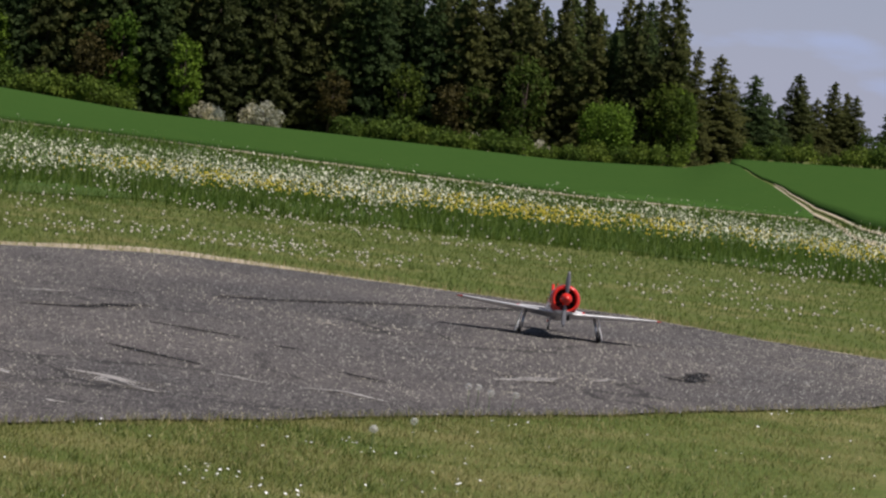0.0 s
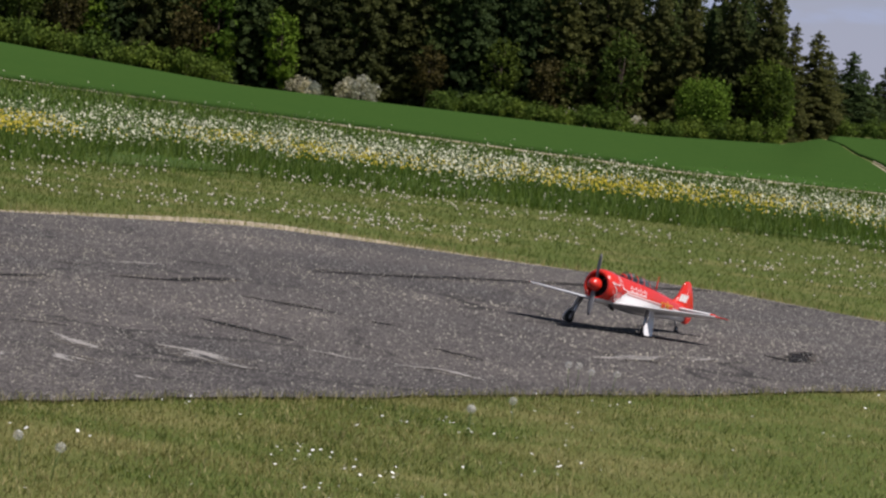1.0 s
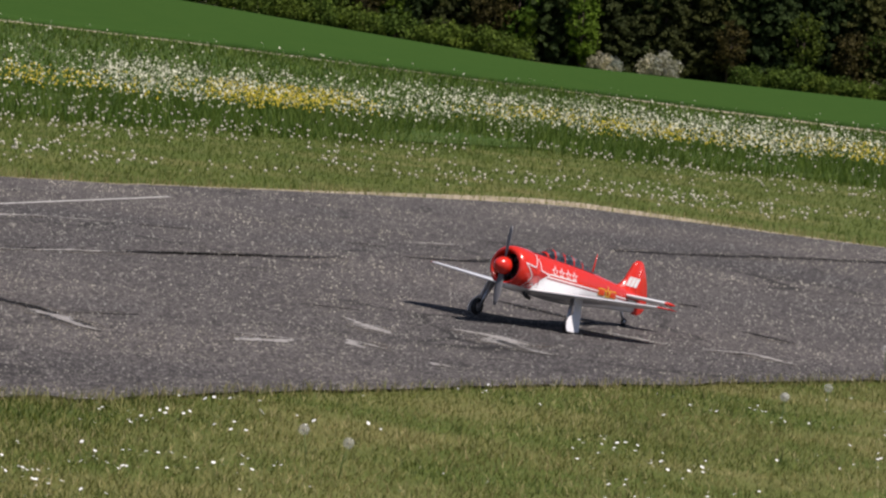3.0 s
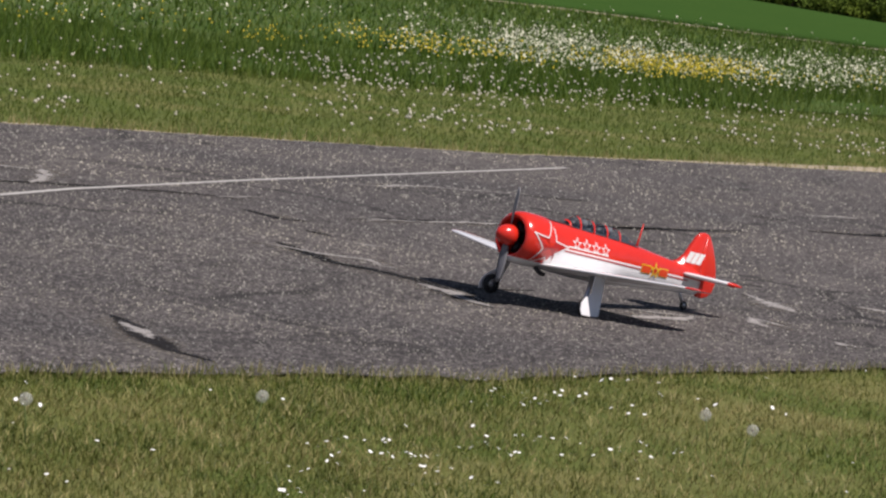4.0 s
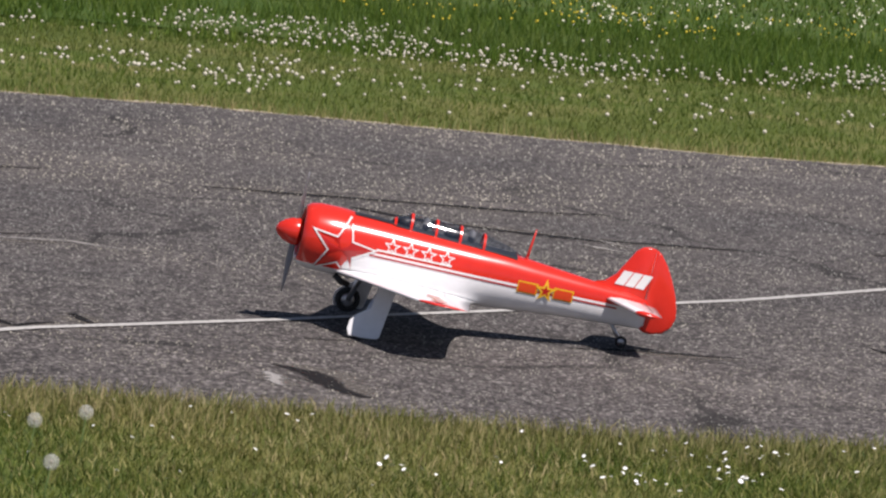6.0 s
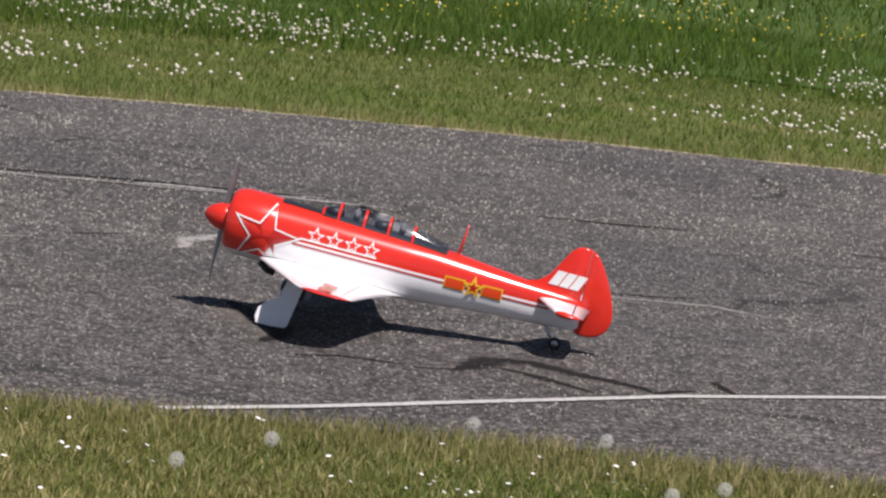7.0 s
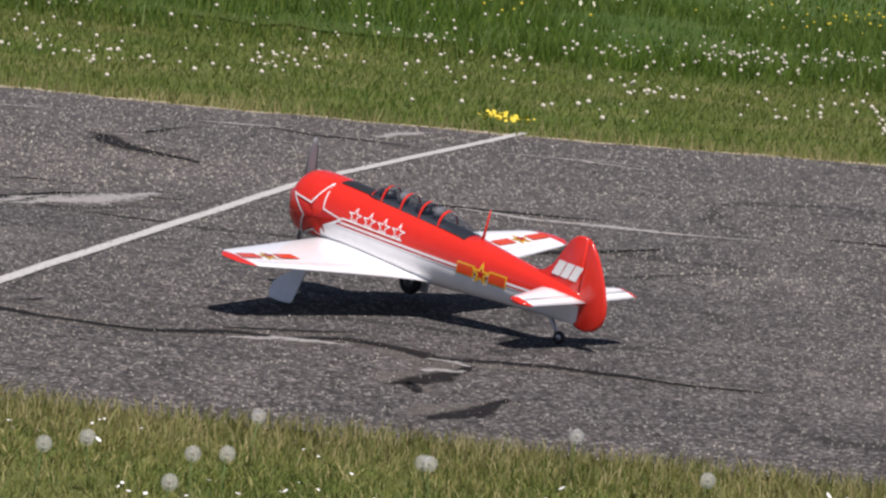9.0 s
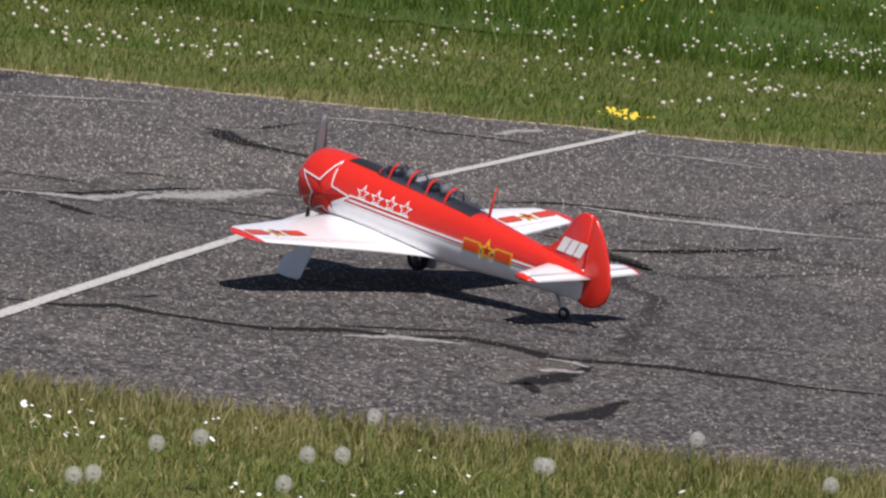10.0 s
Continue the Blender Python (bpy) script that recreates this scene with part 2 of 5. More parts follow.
LEAF = [leaf_mat("young_leaves", (0.085, 0.150, 0.020), (0.150, 0.245, 0.036)), leaf_mat("beech_leaves", (0.045, 0.075, 0.016), (0.09, 0.135, 0.028)), leaf_mat("russet_leaves", (0.035, 0.035, 0.014), (0.095, 0.085, 0.035))]
HEDGE = leaf_mat("hedge_leaves", (0.075, 0.120, 0.022), (0.135, 0.200, 0.038))
BLOSSOM = leaf_mat("blossom", (0.20, 0.22, 0.15), (0.60, 0.60, 0.55))
RED, WHITE = paint_mat("red_paint", RED_C), paint_mat("white_paint", WHITE_C)
DECAL_WHITE, DECAL_RED, DECAL_YELLOW = paint_mat("white_decal", (0.8, 0.8, 0.78)), paint_mat("red_decal", (0.42, 0.012, 0.008)), paint_mat("yellow_decal", (0.75, 0.42, 0.02))
BLACK = mat("matt_black", (0.018, 0.018, 0.02), 0.5)
RUBBER = mat("rubber", (0.02, 0.02, 0.02), 0.75)
STEEL = mat("grey_metal", (0.45, 0.45, 0.46), 0.35, 0.9)
PROP_M = mat("grey_blade", (0.16, 0.16, 0.17), 0.4)
GLASS = mat("canopy_glass", (0.9, 0.93, 0.95), 0.04)
clear = add(GLASS, "ShaderNodeBsdfTransparent", Color=(0.86, 0.89, 0.91, 1))
gloss = add(GLASS, "ShaderNodeBsdfGlossy", Roughness=0.06)
pane = add(GLASS, "ShaderNodeMixShader", Fac=0.13)
link(GLASS, clear.outputs[0], pane.inputs[1])
link(GLASS, gloss.outputs[0], pane.inputs[2])
link(GLASS, pane.outputs[0], GLASS.node_tree.nodes["Material Output"].inputs["Surface"])
INSIGNIA_RED = paint_mat("insignia_red", (0.66, 0.060, 0.012))
SEAT = mat("seat_grey", (0.16, 0.16, 0.17), 0.7)


# ---- helpers of this scene ----
def tri_mesh(name, verts, tris, material):
    """A mesh from arrays of corners and triangles."""
    me = bpy.data.meshes.new(name)
    verts, tris = np.asarray(verts, np.float32), np.asarray(tris, np.int32)
    me.vertices.add(len(verts))
    me.vertices.foreach_set("co", verts.ravel())
    me.loops.add(tris.size)
    me.loops.foreach_set("vertex_index", tris.ravel())
    me.polygons.add(len(tris))
    me.polygons.foreach_set("loop_start", np.arange(0, tris.size, 3, dtype=np.int32))
    me.materials.append(material)
    me.update(calc_edges=True)
    return me


def part(name, bm, material, parent, label="", m=None, smooth=True):
    me = bpy.data.meshes.new(name)
    bm.normal_update()
    bm.to_mesh(me)
    bm.free()
    me.materials.append(material)
    if smooth:
        me.shade_smooth()
    ob = new(name, me)
    ob.parent = parent
    if m is not None:
        ob.matrix_local = m
    return tagged(ob, label)


def loft(rings, cap=True, close=True):
    """A skin over rings of equal count."""
    bm = bmesh.new()
    vs = [[bm.verts.new(p) for p in r] for r in rings]
    n = len(rings[0])
    for a, b in zip(vs, vs[1:]):
        for i in range(n if close else n - 1):
            j = (i + 1) % n
            bm.faces.new((a[i], a[j], b[j], b[i]))
    if cap:
        bm.faces.new(vs[0][::-1])
        bm.faces.new(vs[-1])
    bmesh.ops.recalc_face_normals(bm, faces=bm.faces)
    return bm


def tube(points, radii, sides=10):
    rings = []
    for k, (p, r) in enumerate(zip(points, radii)):
        a, b = Vector(points[max(k - 1, 0)]), Vector(points[min(k + 1, len(points) - 1)])
        q = (b - a).to_track_quat("Z", "Y")
        rings.append([Vector(p) + q @ Vector((r * math.cos(u), r * math.sin(u), 0)) for u in np.linspace(0, math.tau, sides, endpoint=False)])
    return loft(rings)


rng = np.random.default_rng(7)


# ---- ground plan ----
# azimuth in degrees and distance in metres of the asphalt's two edges from the camera's stand
NE = [(-82, 14.6), (-66.6, 13.08), (-56, 12.3), (-53, 12.13), (-48, 12.15), (-44, 12.2), (-40, 12.33), (-36, 12.5), (-31, 12.6), (-28, 12.65), (-25, 12.75), (-23, 12.92), (-21, 13.2),
      (-18, 13.62), (-15, 14.2), (-12, 14.9), (-10, 15.3), (-7.5, 16.35), (-5.5, 17.15), (-4, 17.9), (-1.5, 19.1), (2.5, 21.7), (3.6, 22.5), (7.2, 26.2), (10.1, 32.0)]
FE = [(-80.5, 24.0), (-67, 23.0), (-57, 23.1), (-53, 23.0), (-50, 23.1), (-48, 23.25), (-46, 23.5), (-44, 23.8), (-42, 24.2), (-40, 24.6), (-38, 24.85), (-35.5, 25.25), (-33, 25.55), (-31, 25.75),
      (-28.7, 25.75), (-26, 25.85), (-23.5, 26.0), (-21.7, 26.4), (-19.3, 27.0), (-17, 27.8), (-14.4, 28.95), (-12.4, 29.85), (-10, 31.1), (-7.6, 33.0), (-6.3, 34.0), (-5, 35.1), (-4, 36.0), (-3.3, 36.1),
      (-1.6, 35.9), (0.1, 35.7), (1.7, 35.6), (3.3, 35.3), (5.4, 33.9), (6.8, 33.4), (10.2, 32.1)]


def near_r(az):
    return np.interp(az, [a for a, _ in NE], [r for _, r in NE])


def far_r(az):
    return np.interp(az, [a for a, _ in FE], [r for _, r in FE])


def fall(az):
    """How fast the land falls away beyond the meadow."""
    return np.interp(az, [-14, -10, -7, -4.5, 1.4, 3.2, 3.7, 5.8, 12], [0.0052, 0.0057, 0.0094, 0.0122, 0.0110, 0.0085, 0.0050, 0.0025, 0.0025])


def land(x, y):
    r, az = np.hypot(x, y), np.degrees(np.arctan2(x, y))
    return -np.clip(r - 86.0, 0, 420.0) * fall(az) - 0.012


def at(az, r, lift=0.0):
    x, y = r * math.sin(radians(az)), r * math.cos(radians(az))
    return Vector((x, y, float(land(x, y)) + lift))


def sheet(name, az0, az1, steps, inner, outer, rows, lift, material, wobble=0.0):
    """A piece of land between two distances, seen from the camera's stand."""
    azs = np.linspace(az0, az1, steps)
    bm = bmesh.new()
    grid = []
    for a in azs:
        r0, r1 = inner(a), outer(a)
        r0 += wobble * noise.noise((a * 3.1, 0.5, lift * 50)) + wobble * 0.6 * noise.noise((a * 17.0, 3.5, lift * 50))
        r1 += wobble * noise.noise((a * 2.7, 7.5, lift * 50)) + wobble * 0.6 * noise.noise((a * 19.0, 9.5, lift * 50))
        grid.append([bm.verts.new(at(a, r0 + (r1 - r0) * k / rows, lift)) for k in range(rows + 1)])
    for p, q in zip(grid, grid[1:]):
        for k in range(rows):
            bm.faces.new((p[k], p[k + 1], q[k + 1], q[k]))
    ob = part(name, bm, material, None)
    return ob


def dry_w(az):
    return 0.20 + 0.95 * math.exp(-((az + 4.0) / 2.8) ** 2)


def make_ground():
    radii = [0, 2, 5, 8, 12, 16, 20, 25, 30, 36, 44, 54, 66, 78, 86, 95, 110, 130, 160, 200, 250, 320, 400, 506, 700, 1200, 2500, 4500]
    azs = [*np.arange(-180, -60, 12), *np.arange(-60, 20, 1.0), *np.arange(20, 180, 10)]
    bm = bmesh.new()
    rings = [[bm.verts.new(at(a, r)) for a in azs] for r in radii[1:]]
    centre = bm.verts.new((0, 0, 0))
    n = len(azs)
    for i in range(n):
        j = (i + 1) % n
        bm.faces.new((centre, rings[0][j], rings[0][i]))
        for p, q in zip(rings, rings[1:]):
            bm.faces.new((p[i], p[j], q[j], q[i]))
    tagged(part("ground", bm, MOWN, None), "rough mown grass ground reaching the horizon", "ground", kind="structure")


def make_runway():
    a0, a1 = NE[0][0] + 1, NE[-1][0]
    tagged(sheet("runway", a0, a1, 420, near_r, far_r, 6, 0.015, ASPHALT, 0.10), "grey weathered asphalt runway with cracks", "runway", kind="structure")
    tagged(sheet("dry_edge", a0, 10, 420, lambda a: far_r(a) - 0.05, lambda a: far_r(a) + dry_w(a), 2, 0.008, STRAW, 0.12), "dry straw-coloured strip beside the asphalt", "ground", kind="structure")


def ribbon(name, pts, width, lift, material, ragged=0.35, label="", category=""):
    """A narrow strip painted or poured along a bent line on the asphalt; its UV runs across it."""
    p = [Vector((*q, 0)) for q in pts]
    fine = []
    for a, b in zip(p, p[1:]):
        k = max(2, int((b - a).length / 0.10))
        fine += [a.lerp(b, i / k) for i in range(k)]
    fine.append(p[-1])
    bm = bmesh.new()
    uv = bm.loops.layers.uv.new("across")
    rows = []
    seed = rng.uniform(0, 900)
    for i, q in enumerate(fine):
        d = (fine[min(i + 1, len(fine) - 1)] - fine[max(i - 1, 0)]).normalized()
        s = Vector((-d.y, d.x, 0))
        q = q + s * ragged * (0.16 * noise.noise((i * 0.13, seed, 0)) + 0.06 * noise.noise((i * 0.6, seed, 3)))
        w = width * (1 + ragged * 1.2 * noise.noise((i * 0.37, seed, 5))) * 0.5
        end = min(1, 0.25 + i / 5, 0.25 + (len(fine) - 1 - i) / 5) if ragged > 0.1 else 1
        rows.append([(bm.verts.new((q.x + s.x * w * end * e, q.y + s.y * w * end * e, lift)), e) for e in (-1, 1)])
    for a, b in zip(rows, rows[1:]):
        f = bm.faces.new((a[0][0], a[1][0], b[1][0], b[0][0]))
        for lp, e in zip(f.loops, (-1, 1, 1, -1)):
            lp[uv].uv = (e, 0)
    return tagged(part(name, bm, material, None, smooth=False), label, category, kind="structure")


# lines of tar-sealed cracks and of pale wear on the asphalt: places and widths in metres
TAR_1 = [([(1.94, 26.85), (2.09, 26.53), (2.33, 27.87)], 0.050), ([(-0.29, 23.21), (0, 22.73)], 0.050), ([(-0.76, 24.96), (-0.62, 24.82)], 0.080), ([(0.47, 33.25), (0.67, 33.07)], 0.030)]
TAR_2 = [([(-4.02, 23.37), (-3.62, 24.14), (-3.23, 24.7), (-2.93, 25.28)], 0.040), ([(-3.14, 26.94), (-2.86, 26.91)], 0.035), ([(-2.65, 26.12), (-2.23, 26.61), (-1.84, 27.65)], 0.045), ([(-2.38, 28.99), (-2.04, 29.05)], 0.040), ([(-1.5, 29.86), (-0.84, 30.77), (-0.28, 31.81), (0.51, 32.95), (1.81, 35.09)], 0.040), ([(-1.7, 25.8), (-1.26, 25.51), (-0.98, 25.31)], 0.050), ([(-1.77, 23.23), (-1.37, 22.61), (-1.15, 22.31)], 0.045), ([(-2.65, 21.12), (-2.28, 21.18)], 0.035), ([(-4.48, 25.93), (-4.06, 26.19)], 0.035)]
TAR_3 = [([(-5.3, 21.75), (-5.01, 21.47), (-4.87, 21.52)], 0.050), ([(-4.79, 22.03), (-4.23, 23.05), (-3.85, 23.77), (-3.28, 24.64)], 0.040), ([(-4.67, 19.94), (-4.2, 19.19), (-3.7, 18.84), (-3.45, 18.46), (-3.17, 17.99)], 0.060), ([(-3.51, 18.76), (-3.19, 19.15)], 0.040), ([(-4.73, 20.93), (-4.56, 20.75)], 0.050)]
TAR_4 = [([(-7.82, 19.72), (-7.54, 19.99), (-7.35, 20.23), (-7.18, 20.14)], 0.050), ([(-7.33, 18.52), (-7.11, 18.86), (-6.99, 19.19), (-7.17, 20.04)], 0.110), ([(-8.24, 23.22), (-7.95, 23.03), (-7.69, 22.99)], 0.050), ([(-7.55, 22.99), (-7.39, 23.06)], 0.100), ([(-7.17, 20.54), (-6.85, 21.01), (-6.54, 21.57), (-6.19, 22.07), (-5.79, 22.42), (-5.46, 22.46)], 0.040), ([(-5.84, 14.83), (-5.62, 14.65), (-5.3, 14.35)], 0.060), ([(-5.03, 14.78), (-4.83, 14.63), (-4.69, 14.56)], 0.090), ([(-4.27, 15.49), (-4.03, 15.09), (-3.77, 14.57), (-3.59, 14.37)], 0.090)]
TAR_5 = [([(-10.34, 17.23), (-9.91, 17.6), (-9.48, 17.96), (-9.05, 18.33), (-8.85, 18.67)], 0.050), ([(-9.55, 17.29), (-9.05, 17.16), (-8.68, 17.24), (-8.27, 17.36), (-7.74, 17.88)], 0.050), ([(-7.91, 15.8), (-7.77, 15.84)], 0.100), ([(-8.26, 11.61), (-8.09, 11.58), (-7.81, 11.51)], 0.110), ([(-7.85, 12.26), (-7.63, 12.1)], 0.120), ([(-6.78, 11.88), (-6.61, 11.84), (-6.38, 11.66), (-6.19, 11.51)], 0.130), ([(-7.08, 12.58), (-6.95, 12.71)], 0.035), ([(-6.48, 13.46), (-6.25, 13.66), (-5.96, 13.87)], 0.050)]
TAR_6 = [([(-8.37, 11.23), (-8.28, 11.36), (-8.41, 11.73), (-8.34, 11.86), (-7.98, 11.79), (-7.72, 11.75), (-7.73, 11.99)], 0.065), ([(-11.93, 15.46), (-11.51, 15.06), (-11.43, 15.18)], 0.100), ([(-11.18, 14.02), (-11.09, 14.53)], 0.035), ([(-10.68, 13.67), (-10.47, 13.67)], 0.050), ([(-11.58, 16.34), (-11.34, 16.65), (-11.11, 17.04)], 0.045), ([(-9.59, 13.99), (-9.47, 14.19), (-9.37, 14.43)], 0.030), ([(-8.65, 10.95), (-8.56, 11.13), (-8.38, 11.21)], 0.050)]
TAR_7 = [([(-14.29, 11.96), (-14.32, 12.31), (-14.14, 12.48), (-13.97, 12.78), (-13.89, 12.93)], 0.045), ([(-13.36, 13.77), (-13.2, 14.05), (-12.95, 14.39), (-12.6, 14.81), (-12.18, 15.53)], 0.050), ([(-13.33, 11.41), (-13.15, 11.49), (-12.88, 11.37), (-12.52, 11.25), (-12.34, 11.16)], 0.070), ([(-12.88, 11.37), (-12.89, 11.72), (-12.92, 12)], 0.050), ([(-9.67, 11.81), (-9.48, 11.64), (-9.22, 11.46), (-9.02, 11.32), (-8.89, 11.07)], 0.115), ([(-10.96, 13.19), (-11.09, 13.66), (-11.18, 14.29)], 0.035), ([(-11.21, 12.61), (-11.18, 12.96)], 0.025)]
TAR_8 = [([(-14.25, 9.41), (-14.24, 9.85), (-14.49, 10.46), (-14.45, 10.75), (-14.31, 10.91)], 0.050), ([(-14.89, 9.8), (-14.71, 9.97), (-14.51, 10.04)], 0.035), ([(-16.86, 12.19), (-16.75, 12.24), (-16.24, 12.02), (-15.88, 11.99), (-15.68, 11.96)], 0.065), ([(-16.9, 12.35), (-16.89, 12.58), (-17.23, 13.07)], 0.025), ([(-14.03, 9.52), (-13.85, 9.49), (-13.65, 9.49)], 0.110), ([(-13.89, 10.17), (-13.74, 10.25), (-13.61, 10.4)], 0.050), ([(-12.93, 11.4), (-12.86, 11.74), (-13.01, 12.46)], 0.055), ([(-12.69, 11.21), (-12.36, 11.15)], 0.140)]
TAR_9 = [([(-11.64, 7.78), (-11.54, 7.93), (-11.54, 8.15), (-11.34, 8.21), (-11.16, 8.28), (-11.05, 8.42), (-11.03, 8.68), (-10.89, 8.84), (-10.86, 9.05), (-10.67, 9.09), (-10.43, 9.08), (-10.36, 9.29), (-10.25, 9.44), (-10.09, 9.61), (-9.91, 9.74), (-9.8, 9.92)], 0.055), ([(-11.09, 8.72), (-11.03, 8.95), (-11, 9.18)], 0.050), ([(-10.34, 9.13), (-10.21, 8.91), (-10.1, 8.69), (-10.05, 8.58)], 0.110), ([(-10.06, 8.68), (-9.89, 8.57)], 0.100), ([(-9.76, 8.79), (-9.63, 8.56), (-9.56, 8.38), (-9.52, 8.25)], 0.100), ([(-17.49, 13.7), (-17.05, 13.73), (-16.87, 13.92), (-16.58, 14.09)], 0.030), ([(-14.99, 10.4), (-14.94, 10.6), (-14.78, 10.69)], 0.030), ([(-11.63, 8.31), (-11.67, 8.43)], 0.050)]
PALE_1 = [([(0.71, 24.28), (1.14, 25.18)], 0.081), ([(1.26, 25.46), (1.54, 25.82)], 0.063), ([(2.41, 26.55), (2.65, 26.59)], 0.072), ([(0.49, 24.41), (0.56, 24.44)], 0.054)]
PALE_2 = [([(-2.79, 27.71), (-2.48, 28.26)], 0.054), ([(-2.35, 20.52), (-2.23, 20.3), (-2, 19.87)], 0.135), ([(-2.1, 19.24), (-1.94, 19.02)], 0.135), ([(-1.76, 20.73), (-1.53, 20.6), (-1.36, 20.06), (-1.16, 19.89)], 0.158), ([(-1.51, 20.41), (-1.34, 20.18)], 0.112), ([(-1.02, 21.84), (-0.61, 21.56)], 0.072), ([(-0.42, 21.4), (-0.23, 21.53), (0.07, 21.22)], 0.099), ([(0.86, 24.39), (1.16, 24.97)], 0.099), ([(1.35, 25.23), (1.51, 25.63)], 0.068), ([(-2.65, 18.79), (-2.26, 18.93)], 0.068), ([(-1.62, 18.5), (-1.53, 18.48)], 0.068)]
PALE_3 = [([(-4.73, 22.05), (-4.54, 22.43)], 0.045), ([(-4.36, 20.53), (-4.19, 20.47)], 0.058), ([(-4.75, 19.77), (-4.37, 19.56), (-4.12, 19.6), (-3.91, 19.31)], 0.054), ([(-5.09, 21.73), (-4.91, 21.55)], 0.045), ([(-3.66, 18.68), (-3.43, 18.49), (-3.18, 18.04)], 0.108), ([(-2.6, 18.42), (-2.45, 18.88)], 0.180), ([(-2.11, 19.27), (-1.93, 18.9)], 0.112), ([(-1.63, 18.59), (-1.55, 18.48)], 0.090), ([(-5.6, 22.36), (-5.44, 22.8)], 0.045), ([(-1.48, 20.35), (-1.33, 20.01), (-1.18, 19.88)], 0.108)]
PALE_4 = [([(-7.28, 22.81), (-6.98, 22.64), (-6.76, 22.73), (-6.61, 22.36), (-6.52, 21.62)], 0.054), ([(-5.42, 18.45), (-5.19, 18.51), (-5.03, 18.54)], 0.072), ([(-5.61, 14.61), (-5.35, 14.48)], 0.135), ([(-4.84, 14.67), (-4.62, 14.48)], 0.180), ([(-4.17, 15.27), (-3.92, 14.86)], 0.135), ([(-5.46, 24.81), (-5.1, 25.44), (-4.59, 26.07)], 0.041), ([(-4.77, 22.16), (-4.48, 22.5), (-3.98, 23.31)], 0.045), ([(-9.2, 23.13), (-8.7, 24.07), (-8.15, 24.89)], 0.041), ([(-6.92, 19.07), (-6.52, 18.64)], 0.054), ([(-6.34, 17.74), (-6.26, 18.74)], 0.041)]
PALE_5 = [([(-8.22, 17.08), (-7.98, 17)], 0.090), ([(-8.27, 17.36), (-8.01, 17.23)], 0.068), ([(-7.59, 16.89), (-7.4, 16.89)], 0.068), ([(-9.68, 13.8), (-9.42, 13.97), (-9.18, 14.28), (-8.87, 14.3)], 0.045), ([(-6.71, 11.64), (-6.48, 11.47)], 0.135)]
PALE_6 = [([(-11.67, 15.28), (-11.04, 14.67), (-11.11, 14.24)], 0.112), ([(-9.93, 13.73), (-9.64, 13.76)], 0.090), ([(-11.04, 11.76), (-11.13, 12.36)], 0.045), ([(-12.68, 14.41), (-12.39, 14.86), (-12.16, 15.21), (-11.88, 15.58)], 0.063), ([(-10.82, 13.77), (-10.54, 13.65)], 0.090), ([(-13.45, 13.35), (-13.4, 13.52)], 0.045), ([(-14.37, 18.05), (-14.28, 18.43)], 0.045)]
PALE_7 = [([(-10.82, 12.84), (-10.97, 13.23), (-11.07, 13.61)], 0.112), ([(-13.88, 12.59), (-13.83, 12.88)], 0.054), ([(-13.24, 13.72), (-12.82, 14.25), (-12.51, 14.71), (-12.08, 15.4)], 0.054), ([(-14.19, 11.88), (-13.79, 11.87)], 0.090), ([(-16.34, 14.94), (-16, 15.23)], 0.068), ([(-10.46, 9.06), (-10.3, 9.1)], 0.180)]
PALE_8 = [([(-14.16, 9.88), (-14.23, 10.34), (-14.48, 10.95)], 0.225), ([(-14.34, 9.46), (-14.14, 9.73), (-14.39, 10.31)], 0.135), ([(-16.45, 14.51), (-16.3, 14.84), (-15.88, 15.08)], 0.068), ([(-14.21, 12.3), (-13.85, 12.51), (-13.52, 12.97), (-13.31, 13.34)], 0.090), ([(-17.03, 14.12), (-17.31, 14.85)], 0.090), ([(-17.52, 13.36), (-17.4, 13.78)], 0.090), ([(-10.27, 8.87), (-10.26, 9.03)], 0.180), ([(-10.97, 8.63), (-10.78, 8.99)], 0.135), ([(-13.77, 11.78), (-13.61, 11.76)], 0.090), ([(-18, 11.75), (-17.93, 12.72)], 0.068)]


def make_marks():
    lines = (([(-4.84, 29.64), (-5.86, 24.02), (-6.24, 21.56), (-6.51, 18.68), (-6.7, 16.95), (-6.82, 15.79), (-7.12, 14.26), (-7.39, 12.96), (-7.67, 11.78), (-7.86, 10.12), (-7.97, 9.5)], 0.050),
             ([(-17.5, 15.57), (-15.79, 13.17), (-15.06, 12.15), (-13.1, 9.75), (-11.28, 7.55), (-10.6, 6.7)], 0.056))
    for pts, w in lines:
        ribbon("painted_line", pts, w, 0.0085, LINE, 0.04, "worn white painted line on the asphalt", "marking")
    for pts, w in [*TAR_1, *TAR_2, *TAR_3, *TAR_4, *TAR_5, *TAR_6, *TAR_7, *TAR_8, *TAR_9]:
        far = 1.35 * max(1.0, math.hypot(*pts[0]) / 16.5) ** 1.6
        wide = 0.75 if w > 0.09 else 1.0
        ribbon("worn_edge", pts, w * 3.2 * far + 0.06, 0.0045, WORN, 0.5, "faint pale wear beside a crack", "scuff")
        ribbon("sealed_crack", pts, w * 1.4 * far * wide, 0.0060, TAR, 0.5, "dark tar-sealed crack in the asphalt", "crack")
    for pts, w in [*PALE_1, *PALE_2, *PALE_3, *PALE_4, *PALE_5, *PALE_6, *PALE_7, *PALE_8]:
        far = max(1.0, math.hypot(*pts[0]) / 15.0) ** 1.2
        ribbon("worn_edge", pts, w * 3.0 * far + 0.06, 0.0050, WORN, 0.7, "faint pale wear beside a scuff", "scuff")
        ribbon("pale_scuff", pts, w * 1.7 * far, 0.0070, CHALK, 0.8, "pale worn scuff on the asphalt", "scuff")


